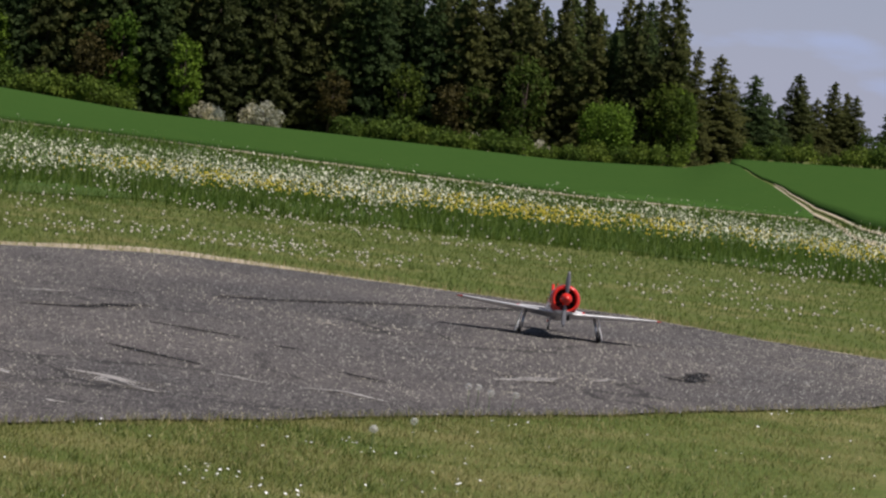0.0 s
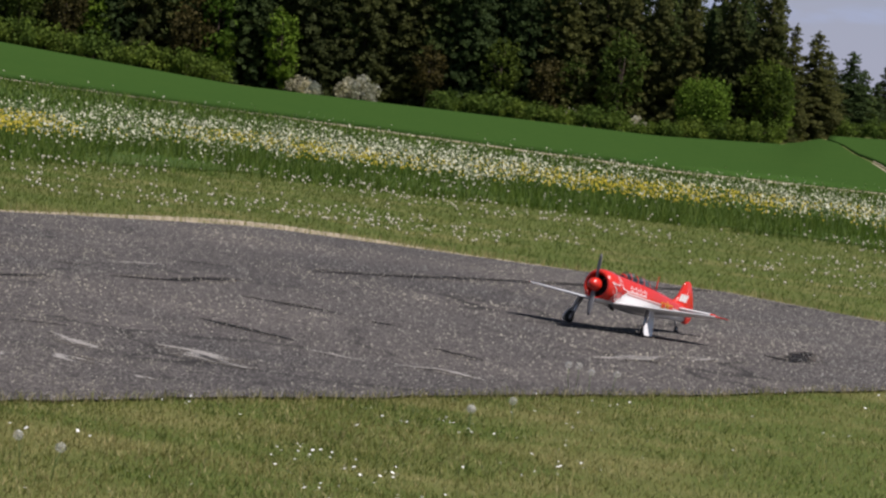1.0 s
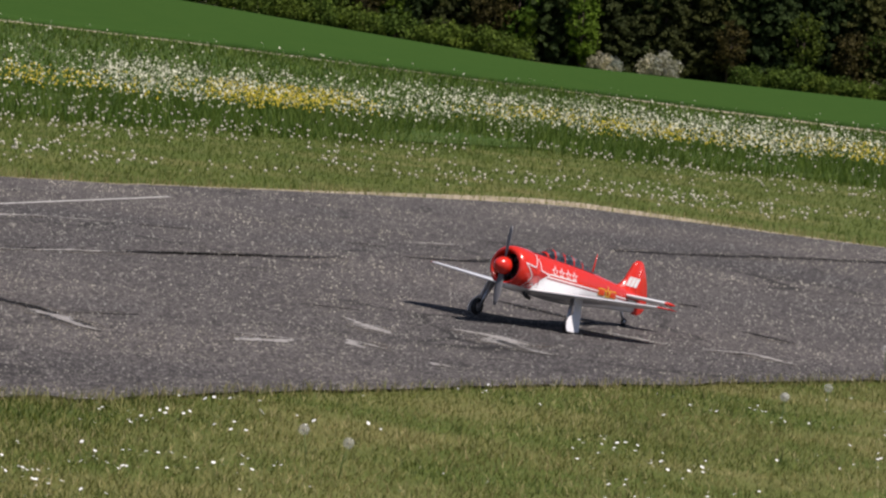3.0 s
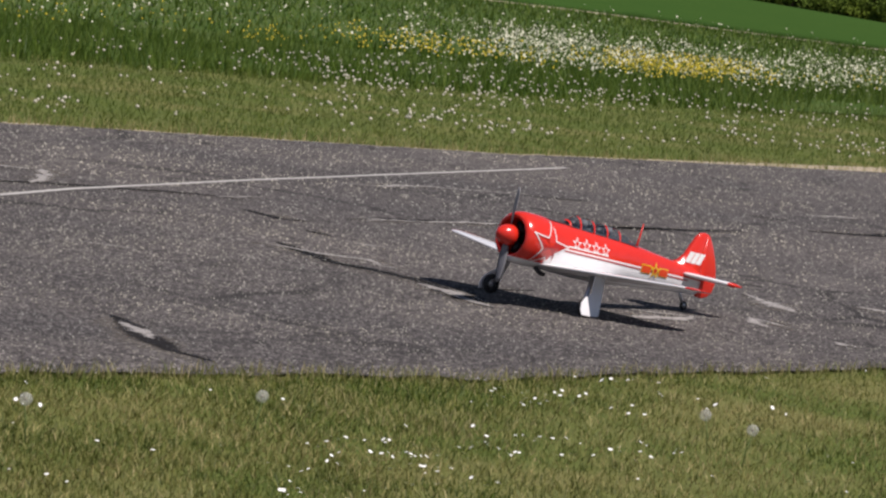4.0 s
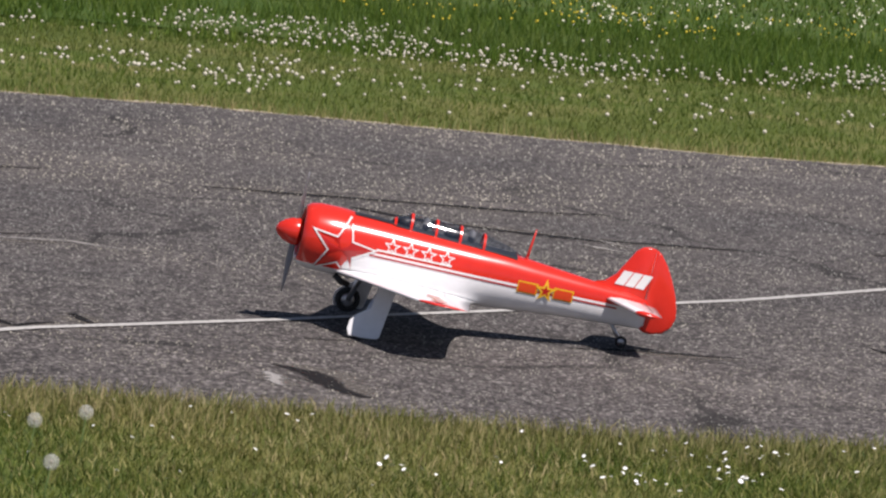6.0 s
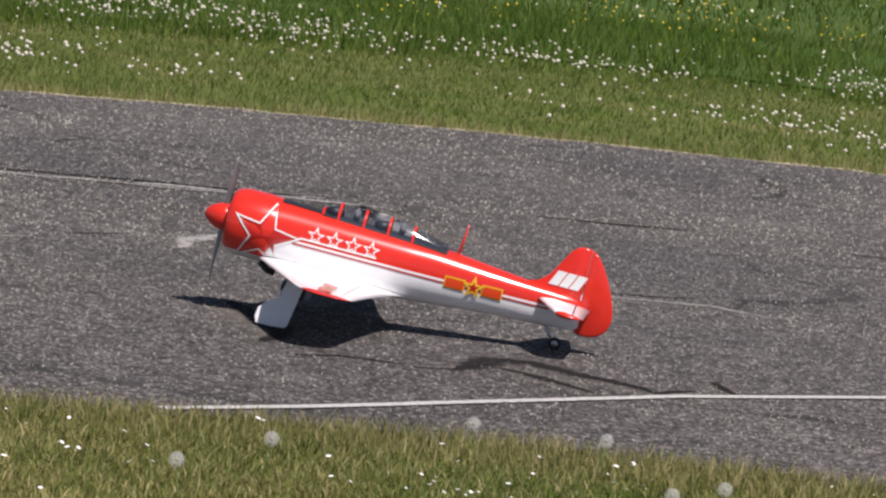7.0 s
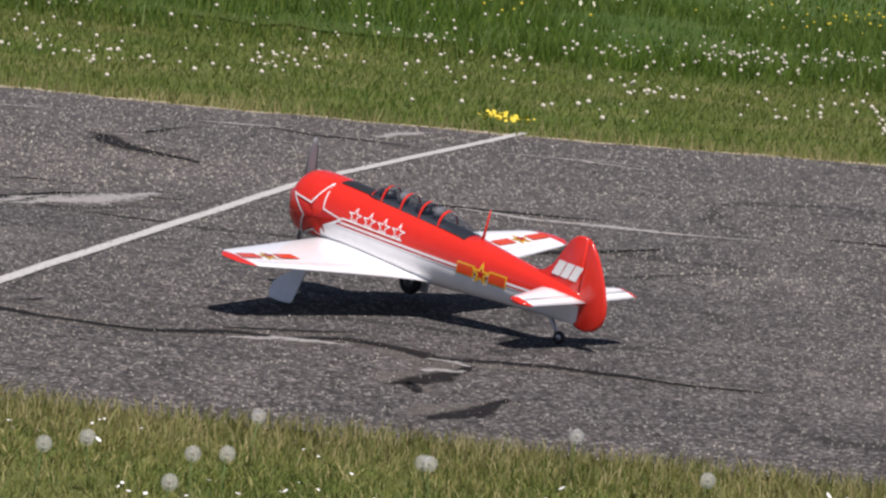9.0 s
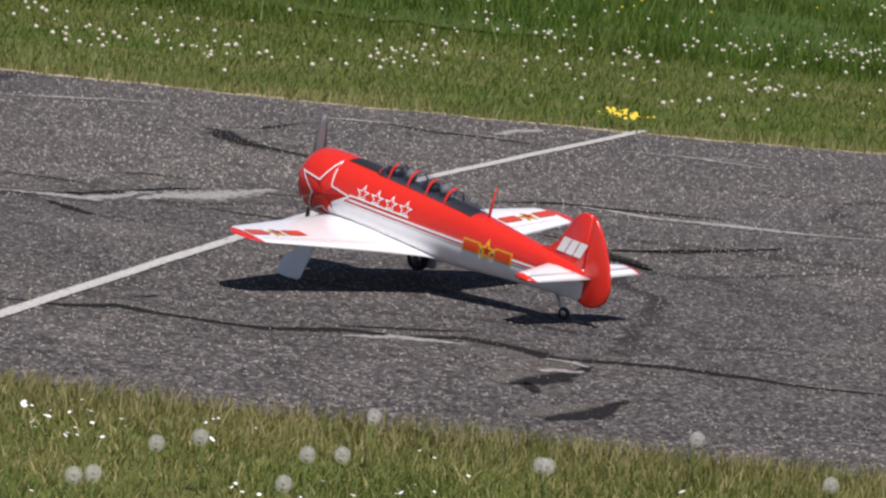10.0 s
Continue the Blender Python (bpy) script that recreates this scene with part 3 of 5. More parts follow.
def make_stones():
    """Pale stones that stand proud of the worn asphalt."""
    close = scatter(190000, -62, 6, near_r, lambda a: min(far_r(a), 23.0))
    az, r = np.degrees(np.arctan2(close[:, 0], close[:, 1])), np.hypot(close[:, 0], close[:, 1])
    close = close[rng.uniform(0, 1, len(close)) < np.clip((4.0 - az) / 22.0, 0, 0.85) * np.clip((23.0 - r) / 8.0, 0, 1)]
    p = np.concatenate([close, scatter(120000, -62, 8.5, near_r, far_r)])
    p[:, 2] = 0.0015
    n = len(p)
    r = 0.0033 * rng.uniform(0.5, 1.5, n) ** 1.3 * np.clip(np.hypot(p[:, 0], p[:, 1]) / 15.0, 1.0, 1.7)
    a = rng.uniform(0, math.tau, n)
    v = [p + np.stack([r * np.cos(a + k * math.tau / 3), r * np.sin(a + k * math.tau / 3), np.zeros(n)], 1) for k in range(3)]
    v.append(p + np.stack([np.zeros(n), np.zeros(n), r * rng.uniform(0.9, 1.5, n)], 1))
    t = np.array([[0, 1, 3], [1, 2, 3], [2, 0, 3]])
    tris = (t[None] + (np.arange(n) * 4)[:, None, None]).reshape(-1, 3)
    tagged(new("aggregate", tri_mesh("aggregate", np.stack(v, 1).reshape(-1, 3), tris, STONE)), "pale aggregate stones standing out of the worn asphalt", "stones", kind="stuff")


make_ground()
make_runway()
make_marks()


# ---- meadow, crop and tracks ----
def tall_r(az):
    """Where the mown strip ends and the tall meadow begins."""
    return far_r(az) + 0.7 + np.interp(az, [-70, -50, -40, -28, -14, -6, 4, 12], [7.0, 7.5, 8.0, 9.0, 11.0, 12.5, 18.0, 22.0])


def crop_r(az):
    return np.interp(az, [-70, -30, -14, -9, -2, 2, 5, 12], [86, 86, 92, 92, 84, 82, 88, 92])


def path_r(az):
    """The track that parts the two crop fields."""
    return float(np.interp(az, [3.5, 3.62, 4.2, 4.81, 5.22, 5.95, 8.0, 14.0], [900, 440, 200, 127, 100, 78, 60, 50]))


def wood_r(az):
    return 450.0 if az < 3.5 else 450.0 + (az - 3.5) * 60.0


def make_fields():
    tagged(sheet("meadow", -75, 14, 200, tall_r, lambda a: crop_r(a) + 0.5, 4, 0.02, WILD, 0.5), "tall unmown meadow with wild flowers", "meadow", kind="structure")
    crop = sheet("crop_field", -75, 5.25, 300, lambda a: crop_r(a) + 3.5, lambda a: min(wood_r(a) - 14 - 10 * math.exp(-((a + 3.2) / 1.3) ** 2), path_r(a) - 5.0), 40, 0.0, CROP_M, 0.15)
    tagged(crop, "even green field of young corn", "field", kind="structure")
    second = sheet("crop_field", 3.75, 14, 80, lambda a: path_r(a) + 13.0, lambda a: 520.0, 30, 0.0, CROP_M, 0.4)
    tagged(second, "even green field of young corn", "field", kind="structure")
    for ob in (crop, second):
        for v in ob.data.vertices:
            v.co.z += 0.09
        bm = bmesh.new()
        bm.from_mesh(ob.data)
        edge = [e for e in bm.edges if e.is_boundary]
        low = bmesh.ops.extrude_edge_only(bm, edges=edge)["geom"]
        for v in low:
            if isinstance(v, bmesh.types.BMVert):
                v.co.z -= 0.11
        bm.to_mesh(ob.data)
        bm.free()
    tagged(sheet("farm_track", -75, 5.2, 260, lambda a: crop_r(a) + 0.2, lambda a: crop_r(a) + 1.7, 1, 0.05, STRAW, 0.5), "pale dry farm track along the crop", "track", kind="structure")
    tagged(sheet("farm_track", 4.5, 8.0, 60, lambda a: path_r(a) - 3.0, lambda a: path_r(a) + 0.5, 1, 0.06, STRAW, 0.3), "pale dry farm track along the crop", "track", kind="structure")
    tagged(sheet("farm_track", 4.5, 8.0, 60, lambda a: path_r(a) + 7.0, lambda a: path_r(a) + 9.5, 1, 0.06, STRAW, 0.3), "pale dry farm track along the crop", "track", kind="structure")


def scatter(n, az0, az1, inner, outer, power=1.0):
    """n places on the land between two distances, evenly over the area."""
    az = rng.uniform(az0, az1, n)
    r0, r1 = np.array([inner(a) for a in az]), np.array([outer(a) for a in az])
    u = rng.uniform(0, 1, n) ** power
    r = np.sqrt(r0 ** 2 + (r1 ** 2 - r0 ** 2) * u)
    x, y = r * np.sin(np.radians(az)), r * np.cos(np.radians(az))
    return np.stack([x, y, land(x, y)], 1)


def blades(name, places, height, width, lean, material, label, parts=2):
    """Leaves of grass, each a bent tapering blade with its own size, turn and lean."""
    n = len(places)
    h = height * rng.uniform(0.45, 1.25, n)
    turn = rng.uniform(0, math.tau, n)
    side = np.stack([np.cos(turn), np.sin(turn), np.zeros(n)], 1) * (width * rng.uniform(0.6, 1.3, n))[:, None]
    way = rng.uniform(0, math.tau, n)
    off = np.stack([np.cos(way), np.sin(way), np.zeros(n)], 1) * (h * lean * rng.uniform(0.1, 1.0, n))[:, None]
    up = np.zeros((n, 3))
    up[:, 2] = h
    base = places - np.array([0, 0, 0.01])
    if parts == 2:
        v = np.stack([base - side, base + side, base + off * 0.35 + up * 0.6 - side * 0.7, base + off * 0.35 + up * 0.6 + side * 0.7, base + off + up * 0.95], 1)
        t = np.array([[0, 1, 3], [0, 3, 2], [2, 3, 4]])
    else:
        v = np.stack([base - side, base + side, base + off + up], 1)
        t = np.array([[0, 1, 2]])
    k = v.shape[1]
    tris = (t[None] + (np.arange(n) * k)[:, None, None]).reshape(-1, 3)
    ob = new(name, tri_mesh(name, v.reshape(-1, 3), tris, material))
    return tagged(ob, label, "grass", kind="stuff")


def ball_shape(r):
    bm = bmesh.new()
    bmesh.ops.create_icosphere(bm, subdivisions=1, radius=r)
    v = np.array([x.co[:] for x in bm.verts])
    t = np.array([[q.index for q in f.verts] for f in bm.faces])
    bm.free()
    return v, t


def disc_shape(r, sides=6, dish=0.25):
    a = np.linspace(0, math.tau, sides, endpoint=False)
    v = np.concatenate([[[0, 0, r * dish]], np.stack([r * np.cos(a), r * np.sin(a), np.zeros(sides)], 1)])
    t = np.array([[0, 1 + i, 1 + (i + 1) % sides] for i in range(sides)])
    return v, t


def dots(name, places, shape, size, tilt, material, label, category):
    """Small heads, each its own size and tilt."""
    v, t = shape
    n = len(places)
    s = size * rng.uniform(0.55, 1.3, n)
    ax, ay, c = rng.normal(0, tilt, n), rng.normal(0, tilt, n), rng.uniform(0, math.tau, n)
    x, y, z = v[:, 0][None], v[:, 1][None], v[:, 2][None]
    xr = x * np.cos(c)[:, None] - y * np.sin(c)[:, None]
    yr = x * np.sin(c)[:, None] + y * np.cos(c)[:, None]
    zr = z + xr * ax[:, None] + yr * ay[:, None]
    p = places[:, None, :] + np.stack([xr, yr, zr], 2) * s[:, None, None]
    tris = (t[None] + (np.arange(n) * len(v))[:, None, None]).reshape(-1, 3)
    return tagged(new(name, tri_mesh(name, p.reshape(-1, 3), tris, material)), label, category, kind="stuff")


def clumped(n, az0, az1, inner, outer, scale, keep):
    """Places that gather in drifts."""
    p = scatter(n, az0, az1, inner, outer)
    d = np.array([noise.noise((q[0] * scale, q[1] * scale, 2.0)) + 0.6 * noise.noise((q[0] * scale * 4, q[1] * scale * 4, 9.0)) for q in p])
    return p[d > keep]


def lift(p, lo, hi):
    q = p.copy()
    q[:, 2] += rng.uniform(lo, hi, len(p))
    return q


def verge_r(az):
    return np.interp(az, [-58, -50, -40, -30, -16, -8, -4, 0, 12], [7.8, 8.4, 9.4, 10.0, 10.5, 10.9, 12.0, 13.6, 14.2])


def make_grass():
    blades("verge_grass", scatter(240000, -58, 8, verge_r, lambda a: near_r(a) - 0.02), 0.037, 0.0021, 1.2, NEAR_BLADE, "short green and straw-coloured verge grass")
    tufts = clumped(60000, -58, 8, verge_r, lambda a: near_r(a) - 0.02, 3.0, 0.18)
    blades("verge_grass", tufts, 0.050, 0.0021, 1.0, NEAR_BLADE, "short green and straw-coloured verge grass")
    blades("verge_grass", clumped(70000, -58, 8, verge_r, lambda a: near_r(a) - 0.05, 0.9, 0.05), 0.046, 0.0024, 1.0, NEAR_BLADE, "coarser grass tufts in the verge")
    blades("verge_grass", clumped(50000, -58, 8, verge_r, lambda a: near_r(a) - 0.05, 0.7, 0.28), 0.050, 0.0026, 1.1, STRAW_BLADE, "dry straw-coloured tufts in the verge")
    blades("fringe_grass", np.concatenate([scatter(9000, -58, 8, lambda a: near_r(a) - 0.16, lambda a: near_r(a) + 0.06), scatter(16000, -58, -20, lambda a: near_r(a) - 0.55, lambda a: near_r(a) + 0.03, 0.6)]), 0.070, 0.0020, 0.7, STRAW_BLADE, "longer pale grass fringe along the asphalt")
    stems = np.array([at(-34.9 + rng.normal(0, 0.22), 12.15 + rng.normal(0, 0.12)) for _ in range(22)])
    blades("dry_stems", stems, 0.15, 0.0016, 0.35, STRAW_BLADE, "a few tall dry grass stems in the verge")
    blades("strip_grass", scatter(230000, -64, 11, lambda a: far_r(a) + dry_w(a) * 0.75 - 0.05, lambda a: tall_r(a) + 1.5), 0.06, 0.0050, 1.0, FAR_BLADE, "mown grass strip beyond the runway", 1)
    blades("fringe_grass", scatter(9000, -64, 11, lambda a: far_r(a) - 0.05, lambda a: far_r(a) + 0.30), 0.10, 0.004, 0.7, STRAW_BLADE, "longer pale grass fringe along the asphalt", 1)
    high = clumped(150000, -62, 11, lambda a: tall_r(a) - 1.5, lambda a: tall_r(a) + 9.0, 0.35, -0.22)
    az = np.degrees(np.arctan2(high[:, 0], high[:, 1]))
    blades("meadow_grass", high[az > -18], 0.20, 0.008, 0.7, TALL_BLADE, "tall lush meadow grass", 1)
    blades("meadow_grass", high[az <= -18], 0.17, 0.007, 0.8, TALL_BLADE, "knee-high lush meadow grass", 1)
    rest = scatter(60000, -62, 11, lambda a: tall_r(a) - 2.0, lambda a: tall_r(a) + 9.0)
    blades("meadow_grass", rest, 0.11, 0.007, 0.8, TALL_BLADE, "low grass between the meadow tufts", 1)
    blades("meadow_grass", scatter(120000, -62, 11, lambda a: tall_r(a) + 8.0, lambda a: crop_r(a)), 0.16, 0.016, 0.8, TALL_BLADE, "rough meadow grass below the crop", 1)


def make_flowers():
    heads = np.concatenate([clumped(16000, -62, 10, lambda a: far_r(a) + 1.2, lambda a: tall_r(a) + 2, 0.25, 0.20), scatter(1300, -62, 10, lambda a: far_r(a) + 0.8, lambda a: tall_r(a) + 3)])
    az = np.degrees(np.arctan2(heads[:, 0], heads[:, 1]))
    dots("dandelion_clocks", lift(heads[az > -22], 0.06, 0.18), ball_shape(1.0), 0.0128, 0.0, CLOCK_M, "white dandelion seed heads in the mown strip", "flowers")
    heads = heads[(az <= -22) & (rng.uniform(0, 1, len(az)) < 0.75)]
    dots("dandelion_clocks", lift(heads, 0.05, 0.15), ball_shape(1.0), 0.0135, 0.0, CLOCK_M, "white dandelion seed heads in the mown strip", "flowers")
    plants = np.concatenate([clumped(2300, -10.5, 11, lambda a: tall_r(a) + 2.0, lambda a: tall_r(a) + 8.5, 0.16, -0.10), clumped(620, -62, -9, lambda a: tall_r(a) + 1.5, lambda a: tall_r(a) + 12.0, 0.3, 0.05),
                             clumped(1500, -12, 11, lambda a: tall_r(a) + 0.5, lambda a: tall_r(a) + 11.0, 0.6, 0.05)])
    umb = np.repeat(plants, 9, 0)
    umb[:, :2] += rng.normal(0, 0.12, (len(umb), 2))
    umb[:, 2] += np.repeat(rng.uniform(0.20, 0.50, len(plants)), 9) + rng.normal(0, 0.055, len(umb))
    dots("cow_parsley", umb, disc_shape(1.0, 6, 0.35), 0.0125, 0.6, CREAM_PETAL, "cream-white cow parsley umbels in the meadow", "flowers")
    umb = scatter(1600, -40, 11, lambda a: tall_r(a) + 12, lambda a: crop_r(a))
    dots("cow_parsley", lift(umb, 0.12, 0.3), disc_shape(1.0), 0.018, 0.5, CREAM_PETAL, "cream-white cow parsley umbels in the meadow", "flowers")
    but = np.concatenate([clumped(9000, -9, 11, lambda a: tall_r(a) + 1.0, lambda a: tall_r(a) + 7.0, 0.33, -0.08), clumped(1500, -14, -7, lambda a: tall_r(a) + 1.5, lambda a: tall_r(a) + 7.5, 0.5, 0.1), clumped(5000, -62, 11, lambda a: tall_r(a) + 0.5, lambda a: tall_r(a) + 8.0, 0.5, 0.2)])
    dots("buttercups", lift(but, 0.22, 0.40), ball_shape(0.8), 0.0135, 0.0, YELLOW_PETAL, "yellow buttercups among tall meadow grass", "flowers")
    dai = np.concatenate([clumped(7000, -58, 8, verge_r, lambda a: near_r(a) - 0.3, 1.1, 0.38), scatter(260, -58, 8, verge_r, lambda a: near_r(a) - 0.2)])
    dots("daisies", lift(dai, 0.035, 0.06), disc_shape(1.0, 7, 0.1), 0.0068, 0.3, WHITE_PETAL, "small white daisies in the verge grass", "flowers")
    patch = np.array([at(-48.62 + rng.normal(0, 0.17), 23.75 + rng.normal(0, 0.13), 0.07) for _ in range(70)])
    dots("bird_trefoil", patch, disc_shape(1.0), 0.0125, 0.5, YELLOW_PETAL, "patch of low bright yellow flowers beside the runway", "flowers")


def make_dandelion():
    """A seed head on its stalk; built once and copied."""
    d = new("dandelion")
    part("stalk", tube([(0, 0, 0), (0.004, 0, 0.06), (0, 0.004, 0.12)], [0.0022, 0.002, 0.0018], 5), STALK, d)
    bm = bmesh.new()
    bmesh.ops.create_icosphere(bm, subdivisions=3, radius=0.021)
    bmesh.ops.translate(bm, verts=bm.verts, vec=(0, 0, 0.135))
    head = part("seed_head", bm, FLUFF, d)
    bm = bmesh.new()
    bmesh.ops.create_icosphere(bm, subdivisions=2, radius=0.0055)
    bmesh.ops.translate(bm, verts=bm.verts, vec=(0, 0, 0.135))
    part("core", bm, CORE, head)
    tagged(d, "white dandelion clock on a thin stalk in the verge", "dandelion", group="dandelions in the verge")
    return d


def make_near_dandelions():
    spots = [(0.54, 21.5), (0.58, 21.55), (0.78, 21.27), (0.65, 21.15), (0.25, 18.44), (0.04, 17.66), (-1.61, 13.78), (0.05, 17.65), (-2.93, 12.52), (-1.45, 13.5), (-3.98, 11.78), (-3.43, 11.65),
             (-6.67, 9.88), (-6.04, 9.54), (-6.04, 9.29), (-5.61, 8.73), (-6.81, 8.23), (-6.98, 8.77), (-6.96, 9.7), (-8.23, 7.22), (-8.26, 7.24), (-7.56, 7.07), (-7.66, 6.81), (-7.95, 7.9), (-8.55, 7.99),
             (-8.3, 5.85), (-8.29, 5.93), (-8.43, 6.73), (-8.91, 7.18), (-8.70, 6.52), (-8.13, 6.34), (-8.63, 6.31), (-8.44, 6.64)]
    first = make_dandelion()
    for i, (x, y) in enumerate(spots):
        m = pose(x, y, 0, rng.uniform(-9, 9), rng.uniform(-9, 9), rng.uniform(0, 360)) @ Matrix.Scale(1.0, 4)
        if i == 0:
            first.matrix_basis = m
        else:
            copy_thing(first, m)


# ---- trees ----
def leaf_cloud(centres, size, count, spread, seed):
    """Small leaf sprays round many centres: arrays of triangles."""
    g = np.random.default_rng(seed)
    c = np.repeat(np.asarray(centres), count, 0)
    n = len(c)
    p = c + g.normal(0, 1, (n, 3)) * np.asarray(spread)
    a = g.normal(0, 1, (n, 3))
    a /= np.linalg.norm(a, axis=1)[:, None]
    b = np.cross(a, g.normal(0, 1, (n, 3)))
    b /= np.linalg.norm(b, axis=1)[:, None]
    s = size * g.uniform(0.5, 1.4, n)[:, None]
    v = np.stack([p - a * s * 0.6, p + a * s * 0.6 - b * s * 0.15, p + b * s, p - b * s * 0.7 + a * s * 0.2], 1)
    t = np.array([[0, 1, 2], [0, 3, 1]])
    return v.reshape(-1, 3), (t[None] + (np.arange(n) * 4)[:, None, None]).reshape(-1, 3)


def tree_of(name, trunk_pts, trunk_r, limbs, cloud, crown_mat, label, category="tree"):
    t = new(name)
    bm = tube(trunk_pts, trunk_r, 7)
    if limbs:
        for p, q, r in limbs:
            one = tube([p, Vector(p).lerp(Vector(q), 0.5) + Vector((0, 0, 0.15)), q], [r, r * 0.6, r * 0.2], 5)
            me = bpy.data.meshes.new("limb")
            one.to_mesh(me)
            one.free()
            bm.from_mesh(me)
            bpy.data.meshes.remove(me)
    part("trunk", bm, BARK, t)
    crown = new("crown", tri_mesh("crown", *cloud, crown_mat))
    crown.parent = t
    return tagged(t, label, category, group="trees of the wood")


def spruce(height, radius, seed, crown_mat, bare=0.06):
    g = np.random.default_rng(seed)
    vs, ts, k = [], [], 0
    levels = int(height * 2.6)
    for i in range(levels):
        f = i / levels
        z = height * (bare + (1 - bare) * f)
        reach = radius * (1 - f) ** 0.62 * g.uniform(0.75, 1.15) + 0.12
        arms = max(4, int(10 * (1 - f) + 3))
        for j in range(arms):
            a = g.uniform(0, math.tau)
            L = reach * g.uniform(0.65, 1.15)
            m = max(2, int(L / 0.30))
            d = np.linspace(0.25, 1.0, m)[:, None]
            line = np.concatenate([np.cos(a) * L * d, np.sin(a) * L * d, z - 0.28 * L * d ** 1.5 + 0.10 * L * d ** 4], 1)
            v, t = leaf_cloud(line, 0.25, 5, (0.13, 0.13, 0.11), seed * 7919 + i * 131 + j)
            vs.append(v)
            ts.append(t + k)
            k += len(v)
    v, t = leaf_cloud(np.array([[0, 0, height * 1.0], [0, 0, height * 0.985]]), 0.3, 5, (0.05, 0.05, 0.2), seed)
    vs.append(v)
    ts.append(t + k)
    return tree_of("spruce", [(0, 0, -0.3), (0, 0, height * 0.5), (0, 0, height * 0.98)], [0.22, 0.13, 0.02], [], (np.concatenate(vs), np.concatenate(ts)), crown_mat, "tall dark green spruce at the wood's edge")


def broadleaf(height, radius, seed, crown_mat, label, low=0.25, clumps=70, name="broadleaf_tree", leaf=0.26):
    g = np.random.default_rng(seed)
    cs, limbs = [], []
    for i in range(clumps):
        d = g.normal(0, 1, 3)
        d /= np.linalg.norm(d)
        q = g.uniform(0.45, 1.0) ** 0.5
        zc = height * (low + (1 - low) * 0.5)
        c = np.array([d[0] * radius * q, d[1] * radius * q, zc + d[2] * height * (1 - low) * 0.5 * q])
        cs.append(c)
        if i % 7 == 0:
            limbs.append(((0, 0, height * g.uniform(0.2, 0.55)), tuple(c), 0.07))
    cloud = leaf_cloud(cs, leaf, 26, (radius * 0.17, radius * 0.17, radius * 0.15), seed)
    return tree_of(name, [(0, 0, -0.3), (0.1, 0, height * 0.4), (0, 0.1, height * 0.8)], [0.2, 0.13, 0.04], limbs, cloud, crown_mat, label)


def bush(height, radius, seed, crown_mat, label):
    g = np.random.default_rng(seed)
    cs = []
    for i in range(34):
        a, q = g.uniform(0, math.tau), g.uniform(0, 1) ** 0.5
        top = height * (1 - 0.45 * q * q)
        cs.append((math.cos(a) * radius * q, math.sin(a) * radius * q * 0.7, g.uniform(0.15, 0.92) * top))
    cloud = leaf_cloud(cs, 0.2, 34, (0.30, 0.30, 0.26), seed)
    t = tree_of("bush", [(0, 0, -0.2), (0, 0, height * 0.5)], [0.08, 0.03], [((0, 0, 0.1), tuple(c), 0.03) for c in cs[:6]], cloud, crown_mat, label, "bush")
    t["group"] = "bushes along the field"
    return t


